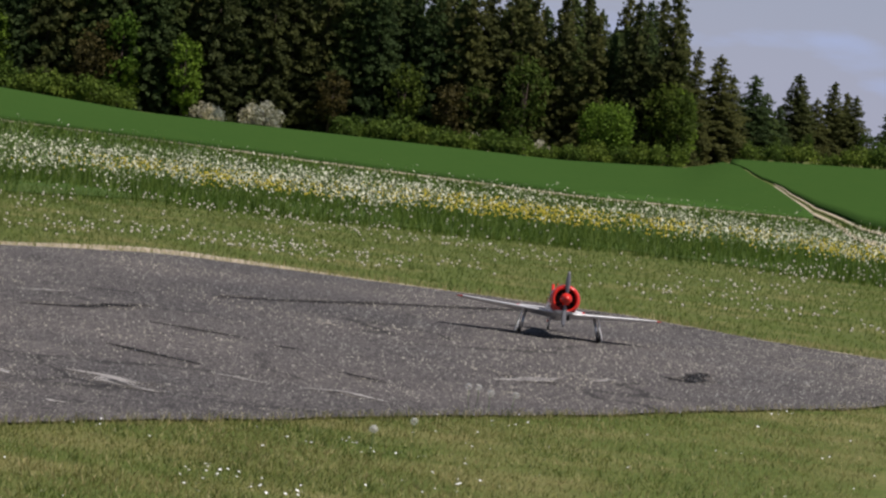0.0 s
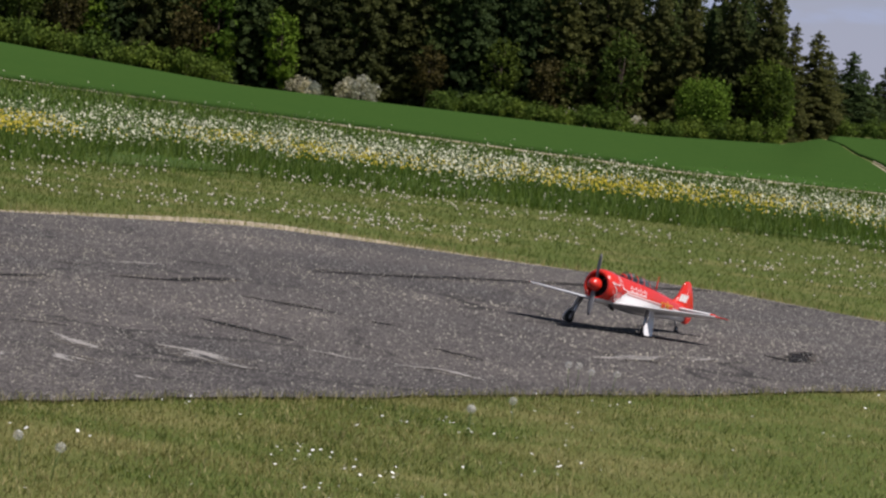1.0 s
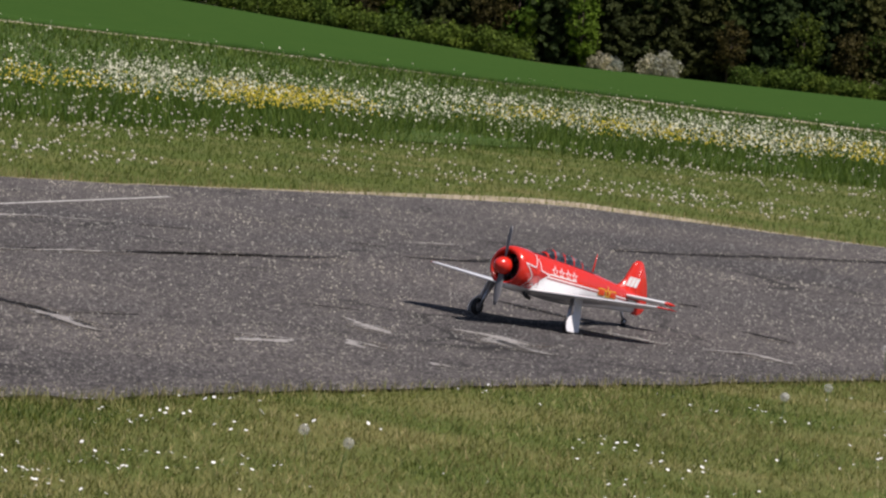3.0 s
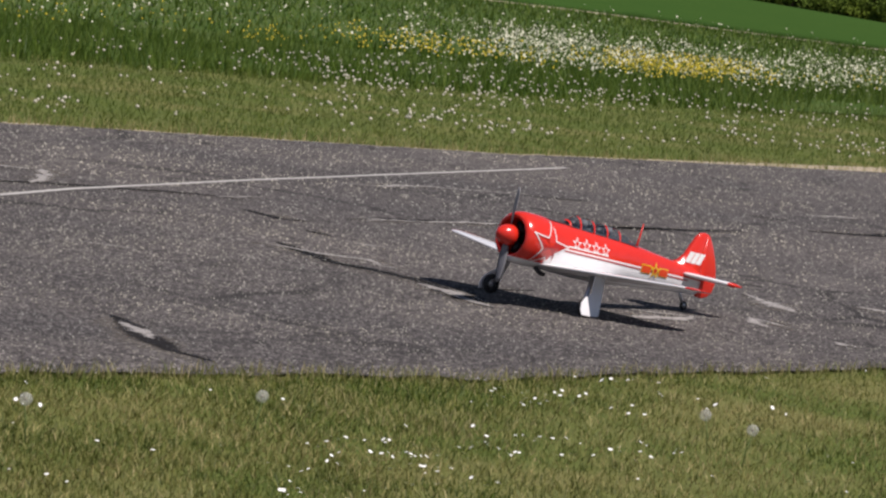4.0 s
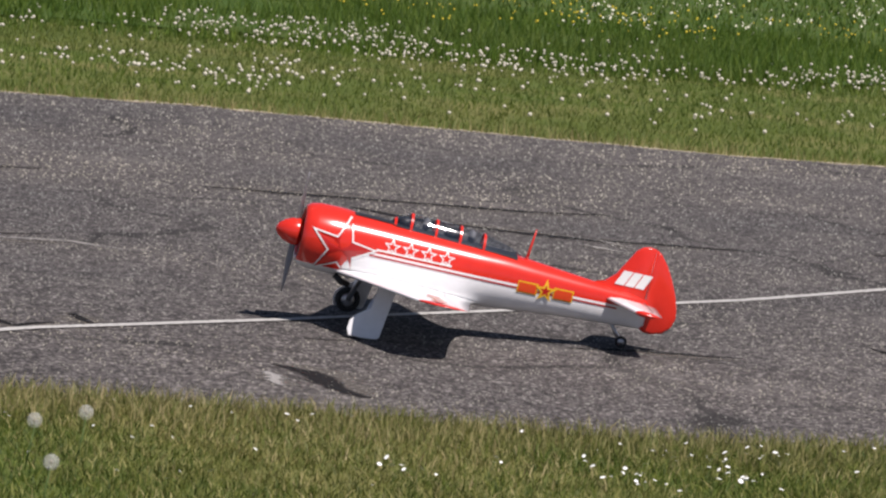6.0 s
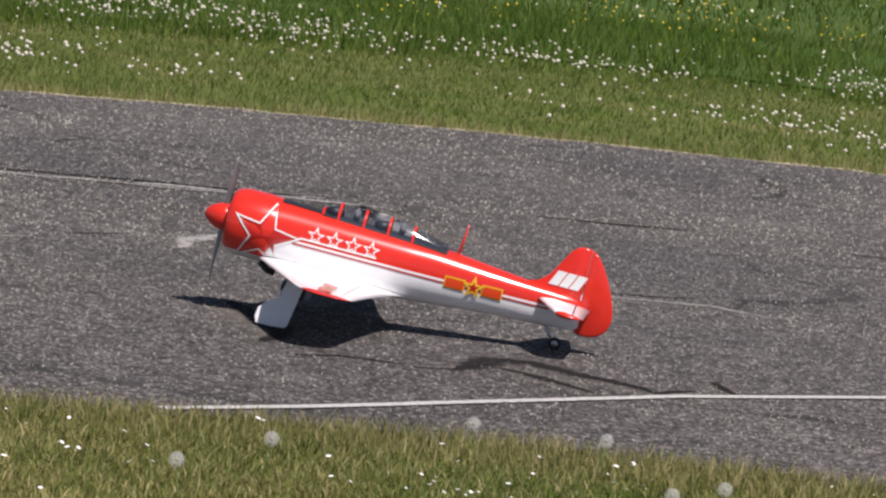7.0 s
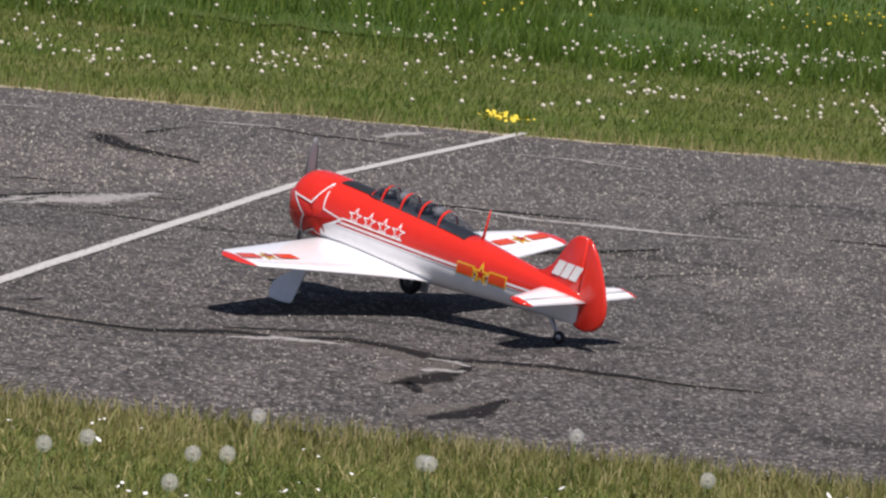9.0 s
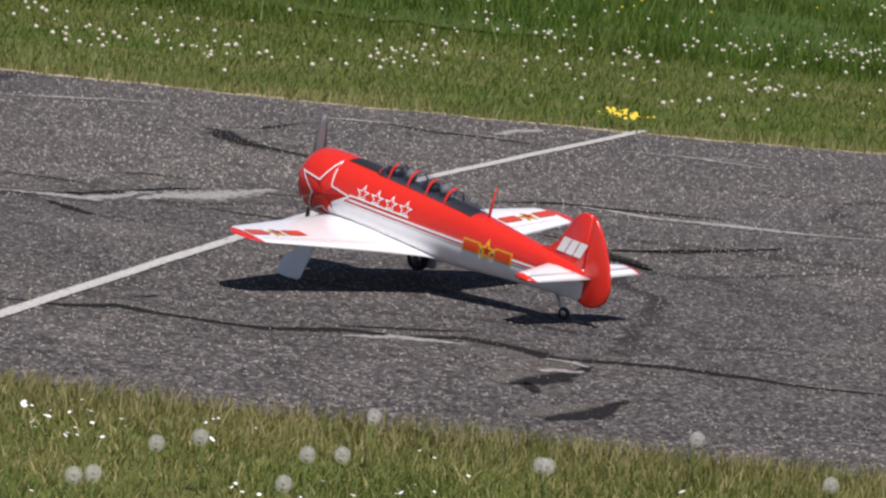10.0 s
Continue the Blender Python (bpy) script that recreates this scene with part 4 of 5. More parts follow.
def make_wood():
    g = np.random.default_rng(11)
    kinds = [spruce(17.5, 3.4, 1, SPRUCE[0]), spruce(18.5, 3.0, 2, SPRUCE[1]), spruce(16.5, 3.6, 3, SPRUCE[0]), spruce(19.0, 3.7, 4, SPRUCE[1]), spruce(15.5, 3.1, 5, SPRUCE[0])]
    used = set()

    def plant(ob, az, r, s, sink=0.1):
        m = Matrix.Translation(at(az, r, -sink)) @ pose(0, 0, 0, g.uniform(-2, 2), g.uniform(-2, 2), g.uniform(0, 360))
        if ob not in used:
            used.add(ob)
            ob.matrix_basis = m
            t = ob
        else:
            t = copy_thing(ob, m)
        t.scale = (s, s, s * g.uniform(0.95, 1.06))
        return t

    for row in range(5):
        az = -15.0 + row * 0.11
        while az < 3.05 - row * 0.12:
            plant(kinds[int(g.integers(0, 5))], az + g.uniform(-0.1, 0.1), 452 + row * 5.5 + g.uniform(-1.5, 1.5), g.uniform(0.92, 1.10) * (1.12 if az < -0.4 else 1.0 if az < 1.0 else 0.96))
            az += 0.36 if row < 2 else 0.44
    for az, s in ((2.92, 0.83), (3.12, 0.70)):
        plant(kinds[3], az, 453, s)
    for az, r, s in ((3.45, 520, 0.62), (3.6, 530, 0.50), (3.95, 560, 0.60), (4.1, 565, 0.48), (4.5, 585, 0.58), (4.64, 590, 0.5), (5.05, 610, 0.56), (5.2, 620, 0.5), (5.35, 612, 0.46), (5.9, 640, 0.55), (6.4, 640, 0.5), (4.3, 580, 0.4), (4.85, 600, 0.42)):
        far = plant(kinds[int(g.integers(0, 5))], az, r, s)
        far.scale = (s * 2.0, s * 2.0, s * 1.15)
    light = broadleaf(9.5, 1.7, 21, LEAF[0], "fresh green young tree before dark spruces", 0.08)
    mid = broadleaf(11.0, 2.4, 22, LEAF[1], "mid-green broadleaf tree at the wood's edge", 0.15)
    russet = broadleaf(9.0, 2.2, 23, LEAF[2], "brownish broadleaf tree just coming into leaf", 0.2)
    ball = broadleaf(6.2, 2.5, 24, LEAF[0], "round bright green tree before dark spruces", 0.16, 190, leaf=0.2)
    for az, r, s in ((-3.95, 447, 1.0), (-4.85, 449, 1.15), (-4.7, 448, 0.55), (-8.3, 449, 1.0), (-9.6, 449, 1.1), (-6.6, 450, 0.9), (-10.6, 448, 0.8), (3.0, 448, 0.9)):
        plant(light, az, r, s)
    for az, r, s in ((-0.9, 449, 0.8), (0.1, 449, 0.75), (0.75, 448, 1.0), (2.75, 448, 0.9), (2.95, 447, 0.75), (-7.6, 449, 0.9), (-11.2, 449, 0.9), (3.9, 540, 0.3), (4.3, 560, 0.32), (4.75, 575, 0.36), (5.55, 600, 0.45), (6.0, 600, 0.5)):
        plant(mid, az, r, s)
    for az, r, s in ((-5.3, 448, 0.8), (-5.15, 449, 1.0), (-0.2, 448, 0.85), (-1.9, 449, 0.8), (-7.0, 448, 0.9)):
        plant(russet, az, r, s)
    plant(ball, 1.97, 439, 1.0)
    hedges = [bush(2.5, 2.1, 31, HEDGE, "dense green hedge bush beside the crop"), bush(2.9, 2.4, 32, HEDGE, "dense green hedge bush beside the crop"), bush(2.1, 1.9, 33, HEDGE, "dense green hedge bush beside the crop")]

    def hedge(a0, a1, r, step, s0, s1):
        az = a0
        while az < a1:
            plant(hedges[int(g.integers(0, 3))], az, r + g.uniform(-1.5, 1.5), g.uniform(s0, s1))
            az += step * g.uniform(0.8, 1.2)

    hedge(-12.5, -10.2, 440, 0.35, 1.0, 1.25)
    hedge(-9.5, -4.75, 438, 0.34, 0.95, 1.25)
    hedge(-1.6, 0.75, 436, 0.32, 0.85, 1.2)
    hedge(0.85, 3.15, 435, 0.34, 0.8, 1.15)
    hedge(4.0, 6.2, 520, 0.33, 0.8, 1.3)
    may = bush(2.9, 2.3, 41, BLOSSOM, "hawthorn bush covered in white blossom")
    for az, r, s in ((-2.8, 446, 1.05), (-2.95, 447, 0.85), (-3.62, 447, 0.75), (-3.5, 447, 0.6), (0.25, 443, 0.8), (1.05, 444, 0.75), (-9.0, 443, 0.9)):
        plant(may, az, r, s)


make_fields()
make_stones()
make_grass()
make_flowers()
make_near_dandelions()
make_wood()


# ---- the model aeroplane ----
# fuselage space: x forward along the thrust line, y to port, z up; it stands nose-up on its wheels
TF = Matrix.Translation((-0.024, 0, 0.288)) @ Matrix.Rotation(radians(-7.9), 4, "Y")
WHEEL_R = 0.047


def along(x, table):
    xs = sorted(table)
    return float(np.interp(x, [a for a, _ in xs], [b for _, b in xs]))


TOP = [(0.10, 0.116), (0.0, 0.114), (-0.2, 0.108), (-0.5, 0.098), (-0.7, 0.078), (-0.9, 0.058), (-1.0, 0.048), (-1.045, 0.038)]
BOT = [(0.10, -0.116), (0.0, -0.122), (-0.2, -0.128), (-0.35, -0.125), (-0.5, -0.112), (-0.7, -0.092), (-0.9, -0.078), (-1.0, -0.072), (-1.045, -0.070)]
HALF = [(0.10, 0.116), (0.0, 0.112), (-0.2, 0.106), (-0.4, 0.096), (-0.6, 0.078), (-0.8, 0.055), (-1.0, 0.026), (-1.045, 0.012)]


def skin_y(x, z):
    """How far the skin stands out at a station and height."""
    if x > 0.085:
        r = cowl_r(x)
        return math.sqrt(max(1e-6, r * r - z * z))
    t = z / along(x, TOP) if z > 0 else z / along(x, BOT)
    return along(x, HALF) * math.sqrt(max(0.0, 1 - min(1, abs(t)) ** 2.2))


def cowl_r(x):
    return along(x, [(0.08, 0.119), (0.14, 0.122), (0.20, 0.121), (0.235, 0.113), (0.25, 0.098)])


def star_pts(r, inner=0.40, turn=90.0):
    return [((r if k % 2 == 0 else r * inner) * math.cos(radians(turn + 36 * k)), (r if k % 2 == 0 else r * inner) * math.sin(radians(turn + 36 * k))) for k in range(10)]


def on_side(x, z, side, off):
    return Vector((x, side * (skin_y(x, z) + off), z))


def strip_decal(name, outer, inner, cx, cz, side, off, material, parent, label, steps=6):
    """A band between two outlines that follows the skin of the fuselage."""
    bm = bmesh.new()
    n = len(outer)
    ring = []
    for k in range(n):
        o, i, o2, i2 = outer[k], inner[k], outer[(k + 1) % n], inner[(k + 1) % n]
        for s in range(steps):
            f = s / steps
            ring.append([bm.verts.new(on_side(cx + p[0] + (q[0] - p[0]) * f, cz + p[1] + (q[1] - p[1]) * f, side, off)) for p, q in ((o, o2), (i, i2))])
    for a, b in zip(ring, ring[1:] + ring[:1]):
        bm.faces.new((a[0], a[1], b[1], b[0]))
    return part(name, bm, material, parent, label, smooth=True)


def bar_decal(name, x0, x1, z0, z1, side, off, material, parent, label="", slant=0.0, steps=8):
    bm = bmesh.new()
    g = []
    for s in range(steps + 1):
        x = x0 + (x1 - x0) * s / steps
        g.append([bm.verts.new(on_side(x + slant * (z - z0), z, side, off)) for z in np.linspace(z0, z1, 4)])
    for a, b in zip(g, g[1:]):
        for k in range(3):
            bm.faces.new((a[k], a[k + 1], b[k + 1], b[k]))
    return part(name, bm, material, parent, label)


WING = dict(root=0.05, tip=0.835)


def wing_at(y):
    """Leading edge, chord, height of the chord line and thickness at a span station."""
    f = (y - WING["root"]) / (WING["tip"] - WING["root"])
    le = 0.115 - 0.245 * f - (0.05 * max(0, (f - 0.9) / 0.1) ** 2)
    te = -0.44 + 0.14 * f ** 0.6 + (0.045 * max(0, (f - 0.92) / 0.08) ** 2)
    z = -0.100 + 0.060 * f
    return le, le - te, z, 0.058 * (1 - f) + 0.02 * f


def foil(u, up):
    y = 2.6 * (0.2969 * math.sqrt(u) - 0.126 * u - 0.3516 * u * u + 0.2843 * u ** 3 - 0.1015 * u ** 4)
    return y * (1.25 if up else -0.75)


def make_wing(plane, side):
    rings = []
    us = [1, 0.85, 0.65, 0.45, 0.28, 0.15, 0.06, 0.015, 0]
    for y in [0.0, 0.05, 0.12, 0.25, 0.4, 0.55, 0.68, 0.76, 0.80, 0.822, 0.835]:
        le, ch, z, th = wing_at(max(y, 0.05))
        th *= 1.0 if y < 0.81 else max(0.25, (0.84 - y) / 0.03)
        rings.append([(le - ch * u, side * y, z + th * foil(u, True)) for u in us] + [(le - ch * u, side * y, z + th * foil(u, False)) for u in us[-2:0:-1]])
    w = part("wing", loft(rings), WING_PAINT, plane, "white wing with a red tip", TF)

    def top(x, y):
        le, ch, z, th = wing_at(y)
        return Vector((x, side * y, z + th * foil(min(1, max(0, (le - x) / ch)), True) + 0.0035))

    def flat(name, corners, material):
        bm = bmesh.new()
        bm.faces.new([bm.verts.new(top(x, y)) for x, y in corners])
        bmesh.ops.triangulate(bm, faces=bm.faces)
        part(name, bm, material, w, smooth=False)

    cx, cy = -0.205, 0.645
    for y0, y1 in ((cy - 0.135, cy - 0.045), (cy + 0.045, cy + 0.135)):
        flat("insignia_bar", [(cx + 0.026, y0), (cx + 0.026, y1), (cx - 0.022, y1), (cx - 0.022, y0)], INSIGNIA_RED)
    flat("insignia_star", [(cx + q, cy + p) for p, q in star_pts(0.045)], DECAL_YELLOW)
    bm = bmesh.new()
    bm.faces.new([bm.verts.new(top(cx + q, cy + p) + Vector((0, 0, 0.003))) for p, q in star_pts(0.026)])
    part("insignia_centre", bm, DECAL_RED, w, smooth=False)
    # aileron and flap gaps
    for y0, y1, n in ((0.14, 0.44, "flap_gap"), (0.46, 0.76, "aileron_gap")):
        bm = bmesh.new()
        rows = []
        for y in np.linspace(y0, y1, 8):
            le, ch, z, th = wing_at(y)
            rows.append([bm.verts.new(top(le - ch * u, y) - Vector((0, 0, 0.002))) for u in (0.768, 0.773)])
        for a, b in zip(rows, rows[1:]):
            bm.faces.new((a[0], a[1], b[1], b[0]))
        part(n, bm, BLACK, w, smooth=False)
    return w


def plate(outline, thick, axis="y"):
    """A flat plate with rounded rims from an outline in x and z."""
    bm = bmesh.new()
    sets = []
    for o, s in ((-0.5, 0.93), (-0.3, 1.0), (0.3, 1.0), (0.5, 0.93)):
        cx, cz = sum(p[0] for p in outline) / len(outline), sum(p[1] for p in outline) / len(outline)
        sets.append([bm.verts.new((cx + (p[0] - cx) * s, o * thick, cz + (p[1] - cz) * s)) for p in outline])
    n = len(outline)
    for a, b in zip(sets, sets[1:]):
        for i in range(n):
            bm.faces.new((a[i], a[(i + 1) % n], b[(i + 1) % n], b[i]))
    bm.faces.new(sets[0][::-1])
    bm.faces.new(sets[-1])
    bmesh.ops.recalc_face_normals(bm, faces=bm.faces)
    return bm


def make_wheel(plane, y, radius, width, x):
    w = new("wheel")
    w.parent = plane
    w.matrix_local = pose(x, y, radius)
    prof = [(radius * 0.55, -width * 0.42), (radius * 0.8, -width * 0.5), (radius * 0.95, -width * 0.35), (radius, 0), (radius * 0.95, width * 0.35), (radius * 0.8, width * 0.5), (radius * 0.55, width * 0.42)]
    part("tyre", loft([[(r * math.cos(a), o, r * math.sin(a)) for a in np.linspace(0, math.tau, 24, endpoint=False)] for r, o in prof], cap=False), RUBBER, w)
    hub = [(radius * 0.10, -width * 0.46), (radius * 0.5, -width * 0.40), (radius * 0.56, -width * 0.3), (radius * 0.56, width * 0.3), (radius * 0.5, width * 0.40), (radius * 0.10, width * 0.46)]
    part("hub", loft([[(r * math.cos(a), o, r * math.sin(a)) for a in np.linspace(0, math.tau, 12, endpoint=False)] for r, o in hub]), STEEL, w)
    return w, Vector((x, y, radius))


def make_plane():
    plane = new("model_aeroplane")
    tagged(plane, "red and white radio-controlled model aeroplane taxiing on the runway", "model aeroplane")
    ang = np.linspace(0, math.tau, 40, endpoint=False)
    # fuselage
    rings = []
    for x in np.linspace(0.10, -1.045, 44):
        t, b, h = along(x, TOP), along(x, BOT), along(x, HALF)
        rings.append([(x, h * math.copysign(abs(math.cos(a)) ** (2 / 2.2), math.cos(a)), (t if math.sin(a) >= 0 else -b) * math.copysign(abs(math.sin(a)) ** (2 / 2.2), math.sin(a))) for a in ang])
    body = part("fuselage", loft(rings), BODY_PAINT, plane, "fuselage red above and white below", TF)
    # engine cowl: an open ring with a lip
    prof = [(0.075, 0.118), (0.10, 0.121), (0.14, 0.122), (0.20, 0.121), (0.232, 0.114), (0.247, 0.103), (0.250, 0.094), (0.243, 0.086), (0.20, 0.084), (0.13, 0.084)]
    cowl = part("cowling", loft([[(x, r * math.cos(a), r * math.sin(a)) for a in ang] for x, r in prof], cap=False), COWL_PAINT, plane, "round red engine cowling with a dark opening", TF)
    bm = loft([[(0.135, 0.09 * math.cos(a), 0.09 * math.sin(a)) for a in ang], [(0.14, 0.085 * math.cos(a), 0.085 * math.sin(a)) for a in ang]])
    part("engine_plate", bm, BLACK, cowl)
    for k in range(9):
        a = math.tau * k / 9
        part("cylinder_head", tube([(0.17, 0.03 * math.cos(a), 0.03 * math.sin(a)), (0.17, 0.08 * math.cos(a), 0.08 * math.sin(a))], [0.013, 0.016], 8), BLACK, cowl)
    part("exhaust", tube([(0.10, 0.05, -0.115), (0.07, 0.055, -0.135), (0.04, 0.055, -0.14)], [0.012, 0.012, 0.011]), BLACK, plane, "black exhaust stub", TF)
    # propeller with its spinner
    prop = new("propeller")
    prop.parent = plane
    prop.matrix_local = TF @ pose(0.262, 0, 0)
    sp = [(-0.012, 0.048), (0.0, 0.050), (0.025, 0.047), (0.05, 0.036), (0.068, 0.021), (0.076, 0.008), (0.078, 0.001)]
    part("spinner", loft([[(x, r * math.cos(a), r * math.sin(a)) for a in ang[::2]] for x, r in sp]), RED, prop, "pointed red spinner")
    for s in (1, -1):
        rings = []
        for r in np.linspace(0.03, 0.222, 9):
            w = 0.022 * math.sin(math.pi * min(1, (r + 0.03) / 0.27)) + 0.004
            tw = radians(62 - 220 * (r - 0.03))
            rings.append([(0.005 + c * w * math.sin(tw) * 0.5 + n * 0.002 * math.cos(tw), s * (c * w * math.cos(tw)) * 1.0, s * r) for c, n in ((-1, 0), (-0.4, 1), (0.4, 1), (1, 0), (0.4, -1), (-0.4, -1))])
        part("blade", loft(rings), PROP_M, prop, "grey propeller blade")
    # wings and tail
    for s in (1, -1):
        make_wing(plane, s)
        us = [1, 0.6, 0.3, 0.1, 0]
        rings = []
        for y in [0.0, 0.05, 0.15, 0.24, 0.275, 0.29]:
            f = y / 0.29
            le, te = -0.872 - 0.095 * f - (0.03 if y > 0.28 else 0), -1.075 + 0.015 * f + (0.02 if y > 0.28 else 0)
            th = 0.011 if y < 0.28 else 0.004
            rings.append([(le + (te - le) * u, s * y, 0.018 + th * math.sin(math.pi * (u ** 0.6))) for u in us] + [(le + (te - le) * u, s * y, 0.018 - th * math.sin(math.pi * (u ** 0.6))) for u in us[-2:0:-1]])
        st = part("stabiliser", loft(rings), TAIL_PAINT, plane, "white stabiliser with a red tip", TF)
        bm = bmesh.new()
        q = [(-1.02, 0.03), (-1.02, 0.27), (-1.025, 0.27), (-1.025, 0.03)]
        bm.faces.new([bm.verts.new((x, s * y, 0.031)) for x, y in q])
        part("elevator_gap", bm, BLACK, st, smooth=False)
    fin = [(-0.78, 0.045), (-0.865, 0.070), (-0.905, 0.108), (-0.940, 0.172), (-0.960, 0.207), (-0.982, 0.225), (-1.005, 0.230), (-1.030, 0.227), (-1.030, 0.02)]
    part("fin", plate(fin, 0.020), RED, plane, "red fin with white bars", TF)
    rud = [(-1.033, 0.226), (-1.052, 0.214), (-1.083, 0.176), (-1.110, 0.131), (-1.135, 0.08), (-1.152, 0.03), (-1.157, -0.005), (-1.147, -0.042), (-1.12, -0.068), (-1.084, -0.080), (-1.05, -0.078), (-1.033, -0.07)]
    part("rudder", plate(rud, 0.016), RED, plane, "rounded red rudder", TF)

    def fin_patch(name, corners, out, material, label):
        for s in (1, -1):
            bm = bmesh.new()
            bm.faces.new([bm.verts.new((x, s * out, z)) for x, z in corners])
            part(name, bm, material, plane, label, TF, False)

    for x0, x1 in ((-0.906, -0.940), (-0.944, -0.977), (-0.981, -1.014)):
        fin_patch("marking_bar", [(x0, 0.074), (x1, 0.074), (x1 - 0.024, 0.128), (x0 - 0.024, 0.128)], 0.0125, DECAL_WHITE, "white bar")
    # painted stars and stripes on both flanks
    for s in (1, -1):
        o, i = star_pts(0.132, turn=98.0), star_pts(0.116, turn=98.0)
        strip_decal("large_star", o, i, 0.103, -0.014, s, 0.003, DECAL_WHITE, plane, "large white star outline", 8).matrix_local = TF
        strip_decal("star_field", i, star_pts(0.002, turn=98.0), 0.103, -0.014, s, 0.0022, DECAL_RED, plane, "deep red star field", 8).matrix_local = TF
        for x in (-0.075, -0.142, -0.209, -0.276):
            strip_decal("small_star", star_pts(0.033), star_pts(0.022), x, 0.034, s, 0.0025, DECAL_WHITE, plane, "small white star outline", 3).matrix_local = TF
        bar_decal("white_stripe", -0.02, -0.30, 0.010, 0.016, s, 0.0022, DECAL_WHITE, plane, "thin white stripe", steps=20).matrix_local = TF
        bar_decal("white_stripe", -0.0, -0.93, -0.014, -0.008, s, 0.0022, DECAL_RED, plane, "thin red stripe", steps=40).matrix_local = TF
        for x0, x1 in ((-0.555, -0.622), (-0.69, -0.757)):
            bar_decal("insignia_border", x0 + 0.004, x1 - 0.004, -0.026, 0.017, s, 0.0026, DECAL_YELLOW, plane, "yellow border").matrix_local = TF
            bar_decal("insignia_bar", x0, x1, -0.021, 0.012, s, 0.0042, INSIGNIA_RED, plane, "red insignia bar").matrix_local = TF
        strip_decal("insignia_star", star_pts(0.044), star_pts(0.022), -0.656, -0.003, s, 0.0052, DECAL_YELLOW, plane, "yellow insignia star", 2).matrix_local = TF
        strip_decal("insignia_centre", star_pts(0.023), star_pts(0.0006), -0.656, -0.003, s, 0.0054, DECAL_RED, plane, "red star centre", 2).matrix_local = TF
    # anti-glare panel and cockpit floor
    bm = bmesh.new()
    rows = []
    for x in np.linspace(0.075, -0.535, 32):
        t, h = along(x, TOP), along(x, HALF)
        w = 0.050 if x < -0.07 else 0.042
        rows.append([bm.verts.new((x, w * u, t * (max(0, 1 - (abs(w * u) / h) ** 2.2)) ** (1 / 2.2) + 0.0025)) for u in np.linspace(-1, 1, 9)])
    for a, b in zip(rows, rows[1:]):
        for k in range(8):
            bm.faces.new((a[k], a[k + 1], b[k + 1], b[k]))
    part("cockpit_floor", bm, BLACK, plane, "matt black cockpit and anti-glare panel", TF)

    def canopy_ring(x, grow=0.0, n=15):
        base = along(x, TOP) - 0.020
        f = min(1, max(0.04, (-0.055 - x) / 0.075)) ** 0.7 * min(1, max(0.04, (x + 0.575) / 0.20)) ** 0.8
        hgt, wid = 0.018 + 0.050 * f + grow, 0.050 * (0.72 + 0.28 * f) + grow
        return [(x, wid * math.cos(a), base + hgt * math.sin(a) ** 0.9) for a in np.linspace(0.0, math.pi, n)]

    can = part("canopy", loft([canopy_ring(x) for x in (-0.058, -0.075, -0.10, -0.13, -0.2, -0.28, -0.36, -0.42, -0.46, -0.50, -0.53, -0.555, -0.570)], cap=False, close=False), GLASS, plane, "long clear greenhouse canopy", TF)
    can.visible_shadow = False
    for x in (-0.132, -0.225, -0.315, -0.405):
        part("canopy_frame", loft([canopy_ring(x + d, 0.0018) for d in (-0.0045, 0.0045)], cap=False, close=False), RED, can, "red canopy frame")
    part("canopy_frame", loft([canopy_ring(x, 0.0018) for x in (-0.07, -0.079)], cap=False, close=False), RED, can, "red canopy frame")
    for x in (-0.19, -0.36):
        bm = bmesh.new()
        bmesh.ops.create_cube(bm, size=1, matrix=Matrix.Translation((x, 0, along(x, TOP) + 0.022)) @ Matrix.Diagonal((0.022, 0.045, 0.042, 1)))
        bmesh.ops.bevel(bm, geom=bm.edges[:], offset=0.006, segments=2, affect="EDGES")
        part("seat", bm, SEAT, plane, "grey cockpit seat", TF)
    for x in (-0.115, -0.29):
        bm = tube([(x, 0, along(x, TOP) + 0.0), (x + 0.004, 0, along(x, TOP) + 0.026)], [0.034, 0.028], 12)
        part("instrument_panel", bm, BLACK, plane, "black instrument panel", TF)
    part("aerial", tube([(-0.573, 0, 0.085), (-0.578, 0, 0.14), (-0.584, 0, 0.200)], [0.006, 0.0045, 0.002], 8), RED, plane, "thin red aerial mast", TF)
    # main legs with covers, wheels
    for s in (1, -1):
        leg = part("undercarriage_leg", tube([(-0.075, s * 0.27, 0.205), (-0.03, s * 0.292, 0.12), (0.0, s * 0.302, WHEEL_R)], [0.012, 0.011, 0.009], 10), STEEL, plane, "metal undercarriage leg")
        cover = plate([(-0.118, 0.205), (-0.052, 0.208), (-0.026, 0.118), (0.022, 0.094), (0.046, 0.072), (0.054, 0.042), (0.048, 0.020), (0.0, 0.013), (-0.052, 0.012), (-0.062, 0.019)], 0.006)
        for v in cover.verts:
            v.co.y += s * (0.345 - (v.co.z - 0.03) * 0.24)
        part("wheel_cover", cover, WHITE, plane, "white undercarriage cover", smooth=False)
        part("axle", tube([(0, s * 0.298, WHEEL_R), (0, s * 0.34, WHEEL_R)], [0.006, 0.006], 8), STEEL, plane)
    wheels = [make_wheel(plane, s * 0.318, WHEEL_R, 0.030, 0.0) for s in (1, -1)]
    part("tail_strut", tube([(-0.93, 0, 0.10), (-0.955, 0, 0.055), (-0.978, 0, 0.023)], [0.008, 0.007, 0.006], 8), STEEL, plane, "grey tail wheel strut")
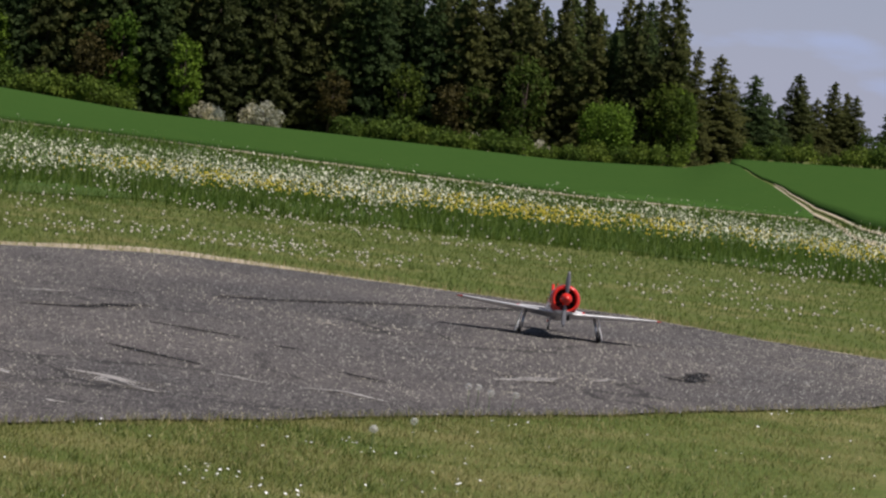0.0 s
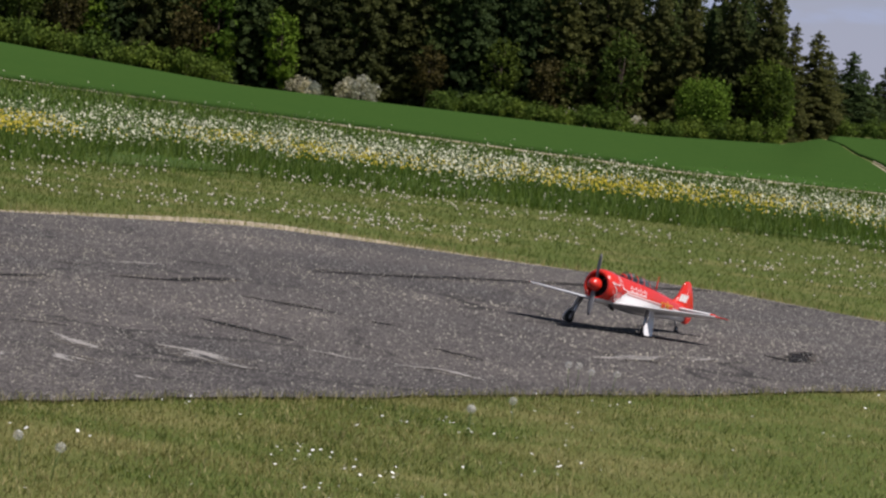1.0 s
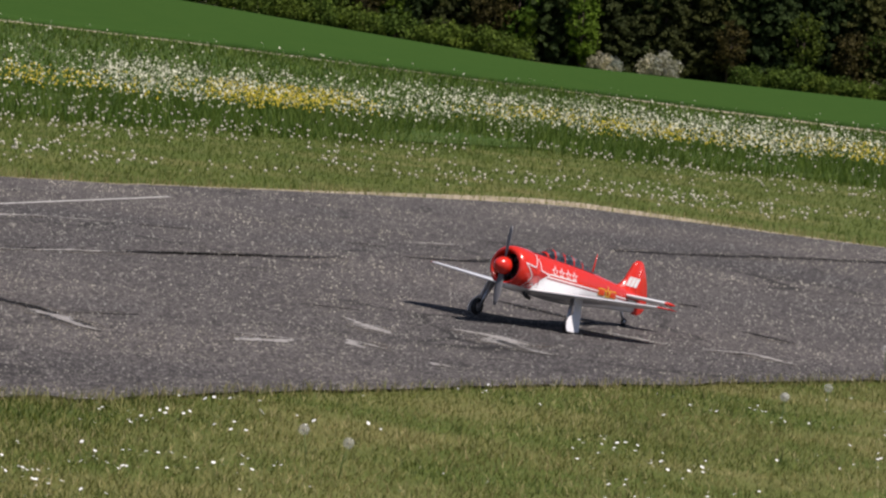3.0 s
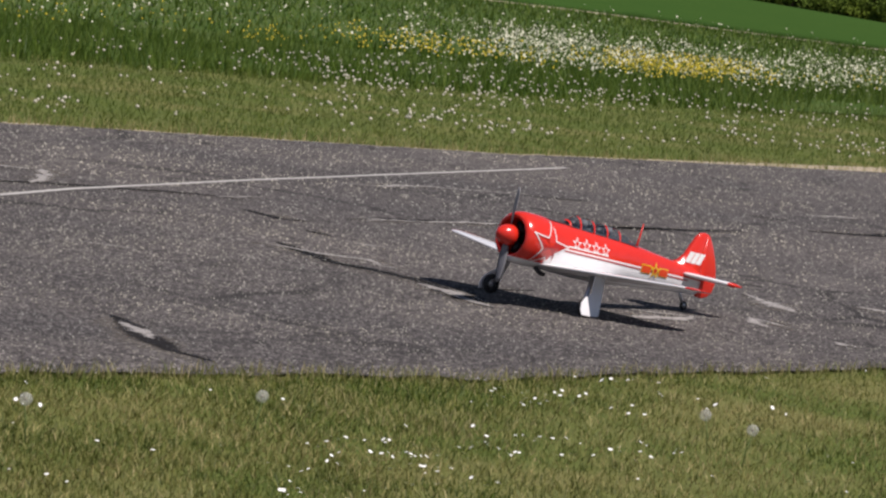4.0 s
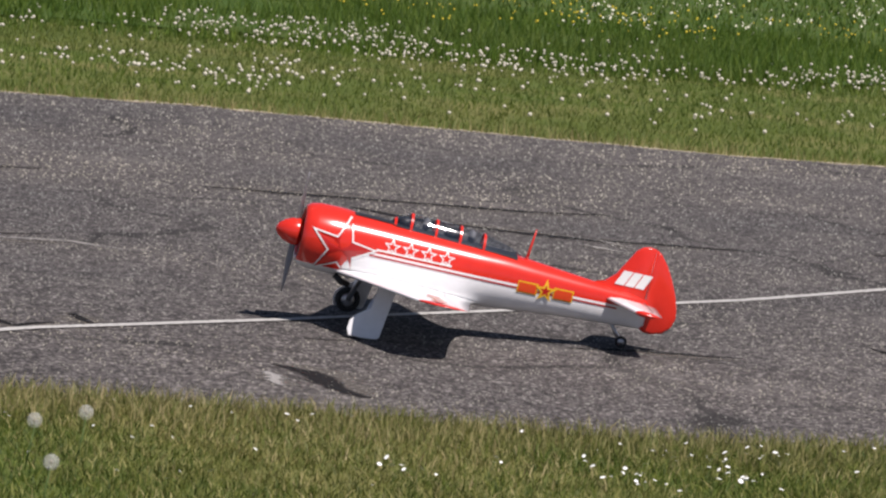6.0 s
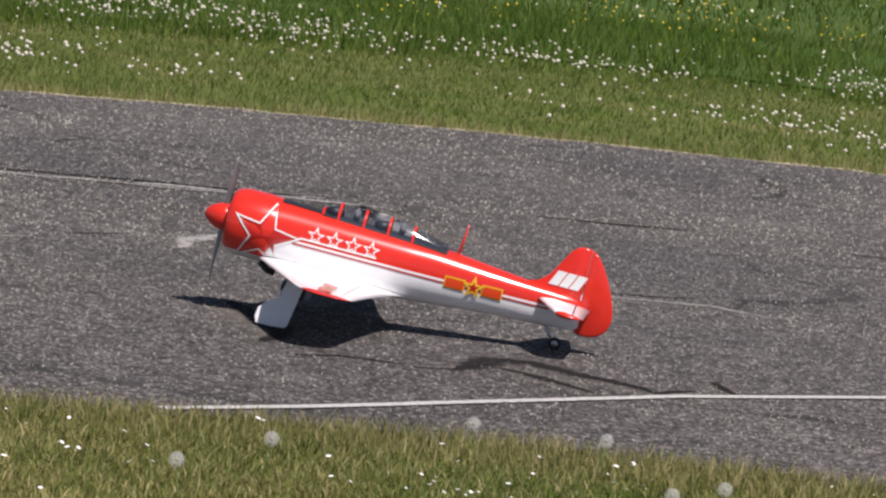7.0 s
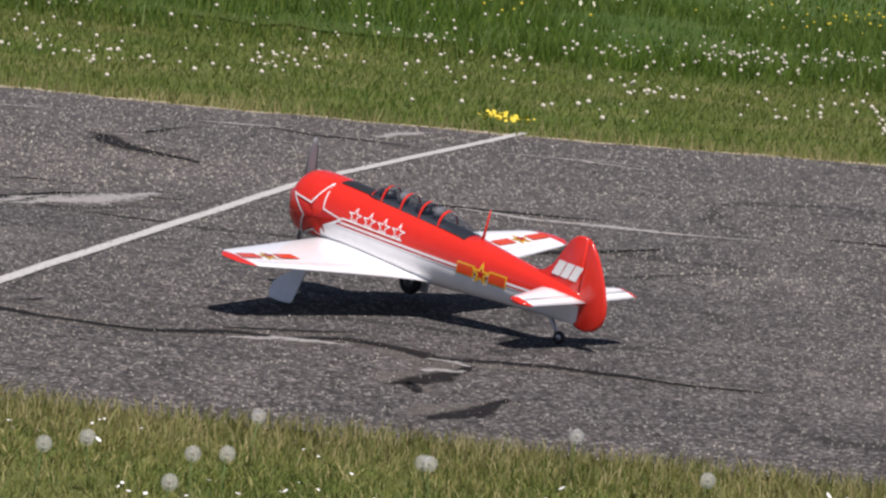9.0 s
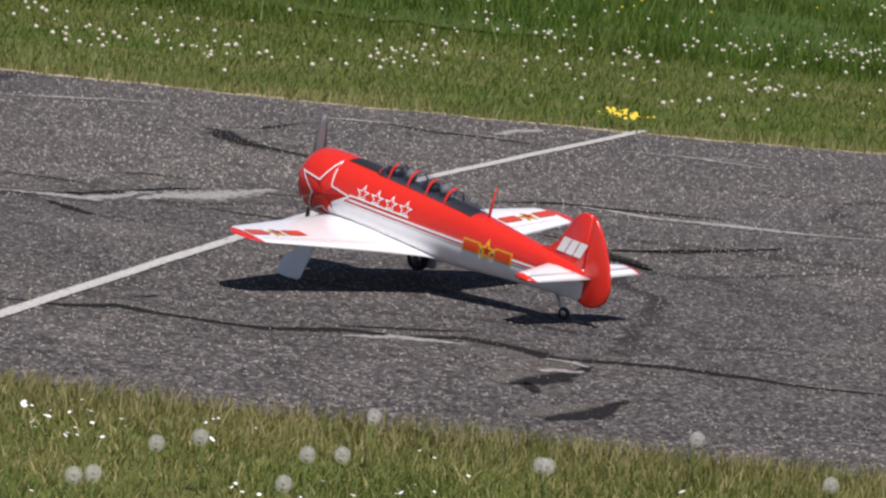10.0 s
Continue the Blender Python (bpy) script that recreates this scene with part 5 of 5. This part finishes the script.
    wheels.append(make_wheel(plane, 0.0, 0.023, 0.016, -0.978))
    return plane, prop, wheels


BODY_PAINT = two_tone_mat("fuselage_paint", 2, 0.0, RED_C, WHITE_C)
COWL_PAINT = two_tone_mat("cowl_paint", 2, -0.092, RED_C, WHITE_C)
WING_PAINT = two_tone_mat("wing_paint", 1, 0.785, RED_C, WHITE_C, True)
TAIL_PAINT = two_tone_mat("tail_paint", 1, 0.262, RED_C, WHITE_C, True)
aeroplane, propeller, wheel_set = make_plane()

# seconds, place of the main wheels' middle on the runway, heading, lean with the runway's cross-fall
TAXI = [
    (0.0, 1.248, 30.039, -86.3, -0.7),
    (0.5, 1.175, 28.72, -103.0, -0.9),
    (1.0, 0.809, 27.284, -122.3, -1.2),
    (2.1, -0.382, 24.486, -116.9, -1.2),
    (3.5, -2.204, 19.920, -125.0, -1.6),
    (4.0, -3.038, 18.343, -126.0, -1.8),
    (4.5, -3.889, 16.776, -128.7, -2.3),
    (5.0, -4.828, 15.278, -133.9, -2.6),
    (5.3, -5.502, 14.560, -139.0, -2.0),
    (5.5, -5.968, 14.100, -141.7, -2.0),
    (5.8, -6.723, 13.537, -144.3, -1.9),
    (6.1, -7.415, 12.924, -146.5, -2.2),
    (6.2, -7.700, 12.837, -146.9, -2.7),
    (7.3, -9.765, 11.230, -147.5, -2.0),
    (7.5, -10.063, 10.970, -147.5, -1.9),
    (7.8, -10.493, 10.572, -147.5, -1.6),
    (8.0, -10.728, 10.328, -147.7, -1.8),
    (8.3, -11.047, 10.050, -155.0, -2.2),
    (9.0, -11.662, 9.695, -171.9, -1.9),
    (10.0, -12.150, 9.583, -170.6, -2.0),
]


def motions():
    walk(aeroplane, [(t, pose(x, y, 0.008, lean, 0, h)) for t, x, y, h, lean in TAXI])
    spin = [(k / 10, TF @ pose(0.262, 0, 0, 36.0 * (k - 100))) for k in range(101)]
    walk(propeller, spin)
    ts = [r[0] for r in TAXI]
    gone, run = [0.0], 0.0
    for a, b in zip(TAXI, TAXI[1:]):
        run += math.hypot(b[1] - a[1], b[2] - a[2])
        gone.append(run)
    for (w, here), r in zip(wheel_set, (WHEEL_R, WHEEL_R, 0.023)):
        turn, last, rows = 0.0, 0.0, []
        for k in range(301):
            d = float(np.interp(k / 30, ts, gone))
            turn += min(80.0, math.degrees((d - last) / r))
            last = d
            rows.append((k / 30, Matrix.Translation(here) @ pose(0, 0, 0, 0, turn, 0)))
        walk(w, rows)


motions()
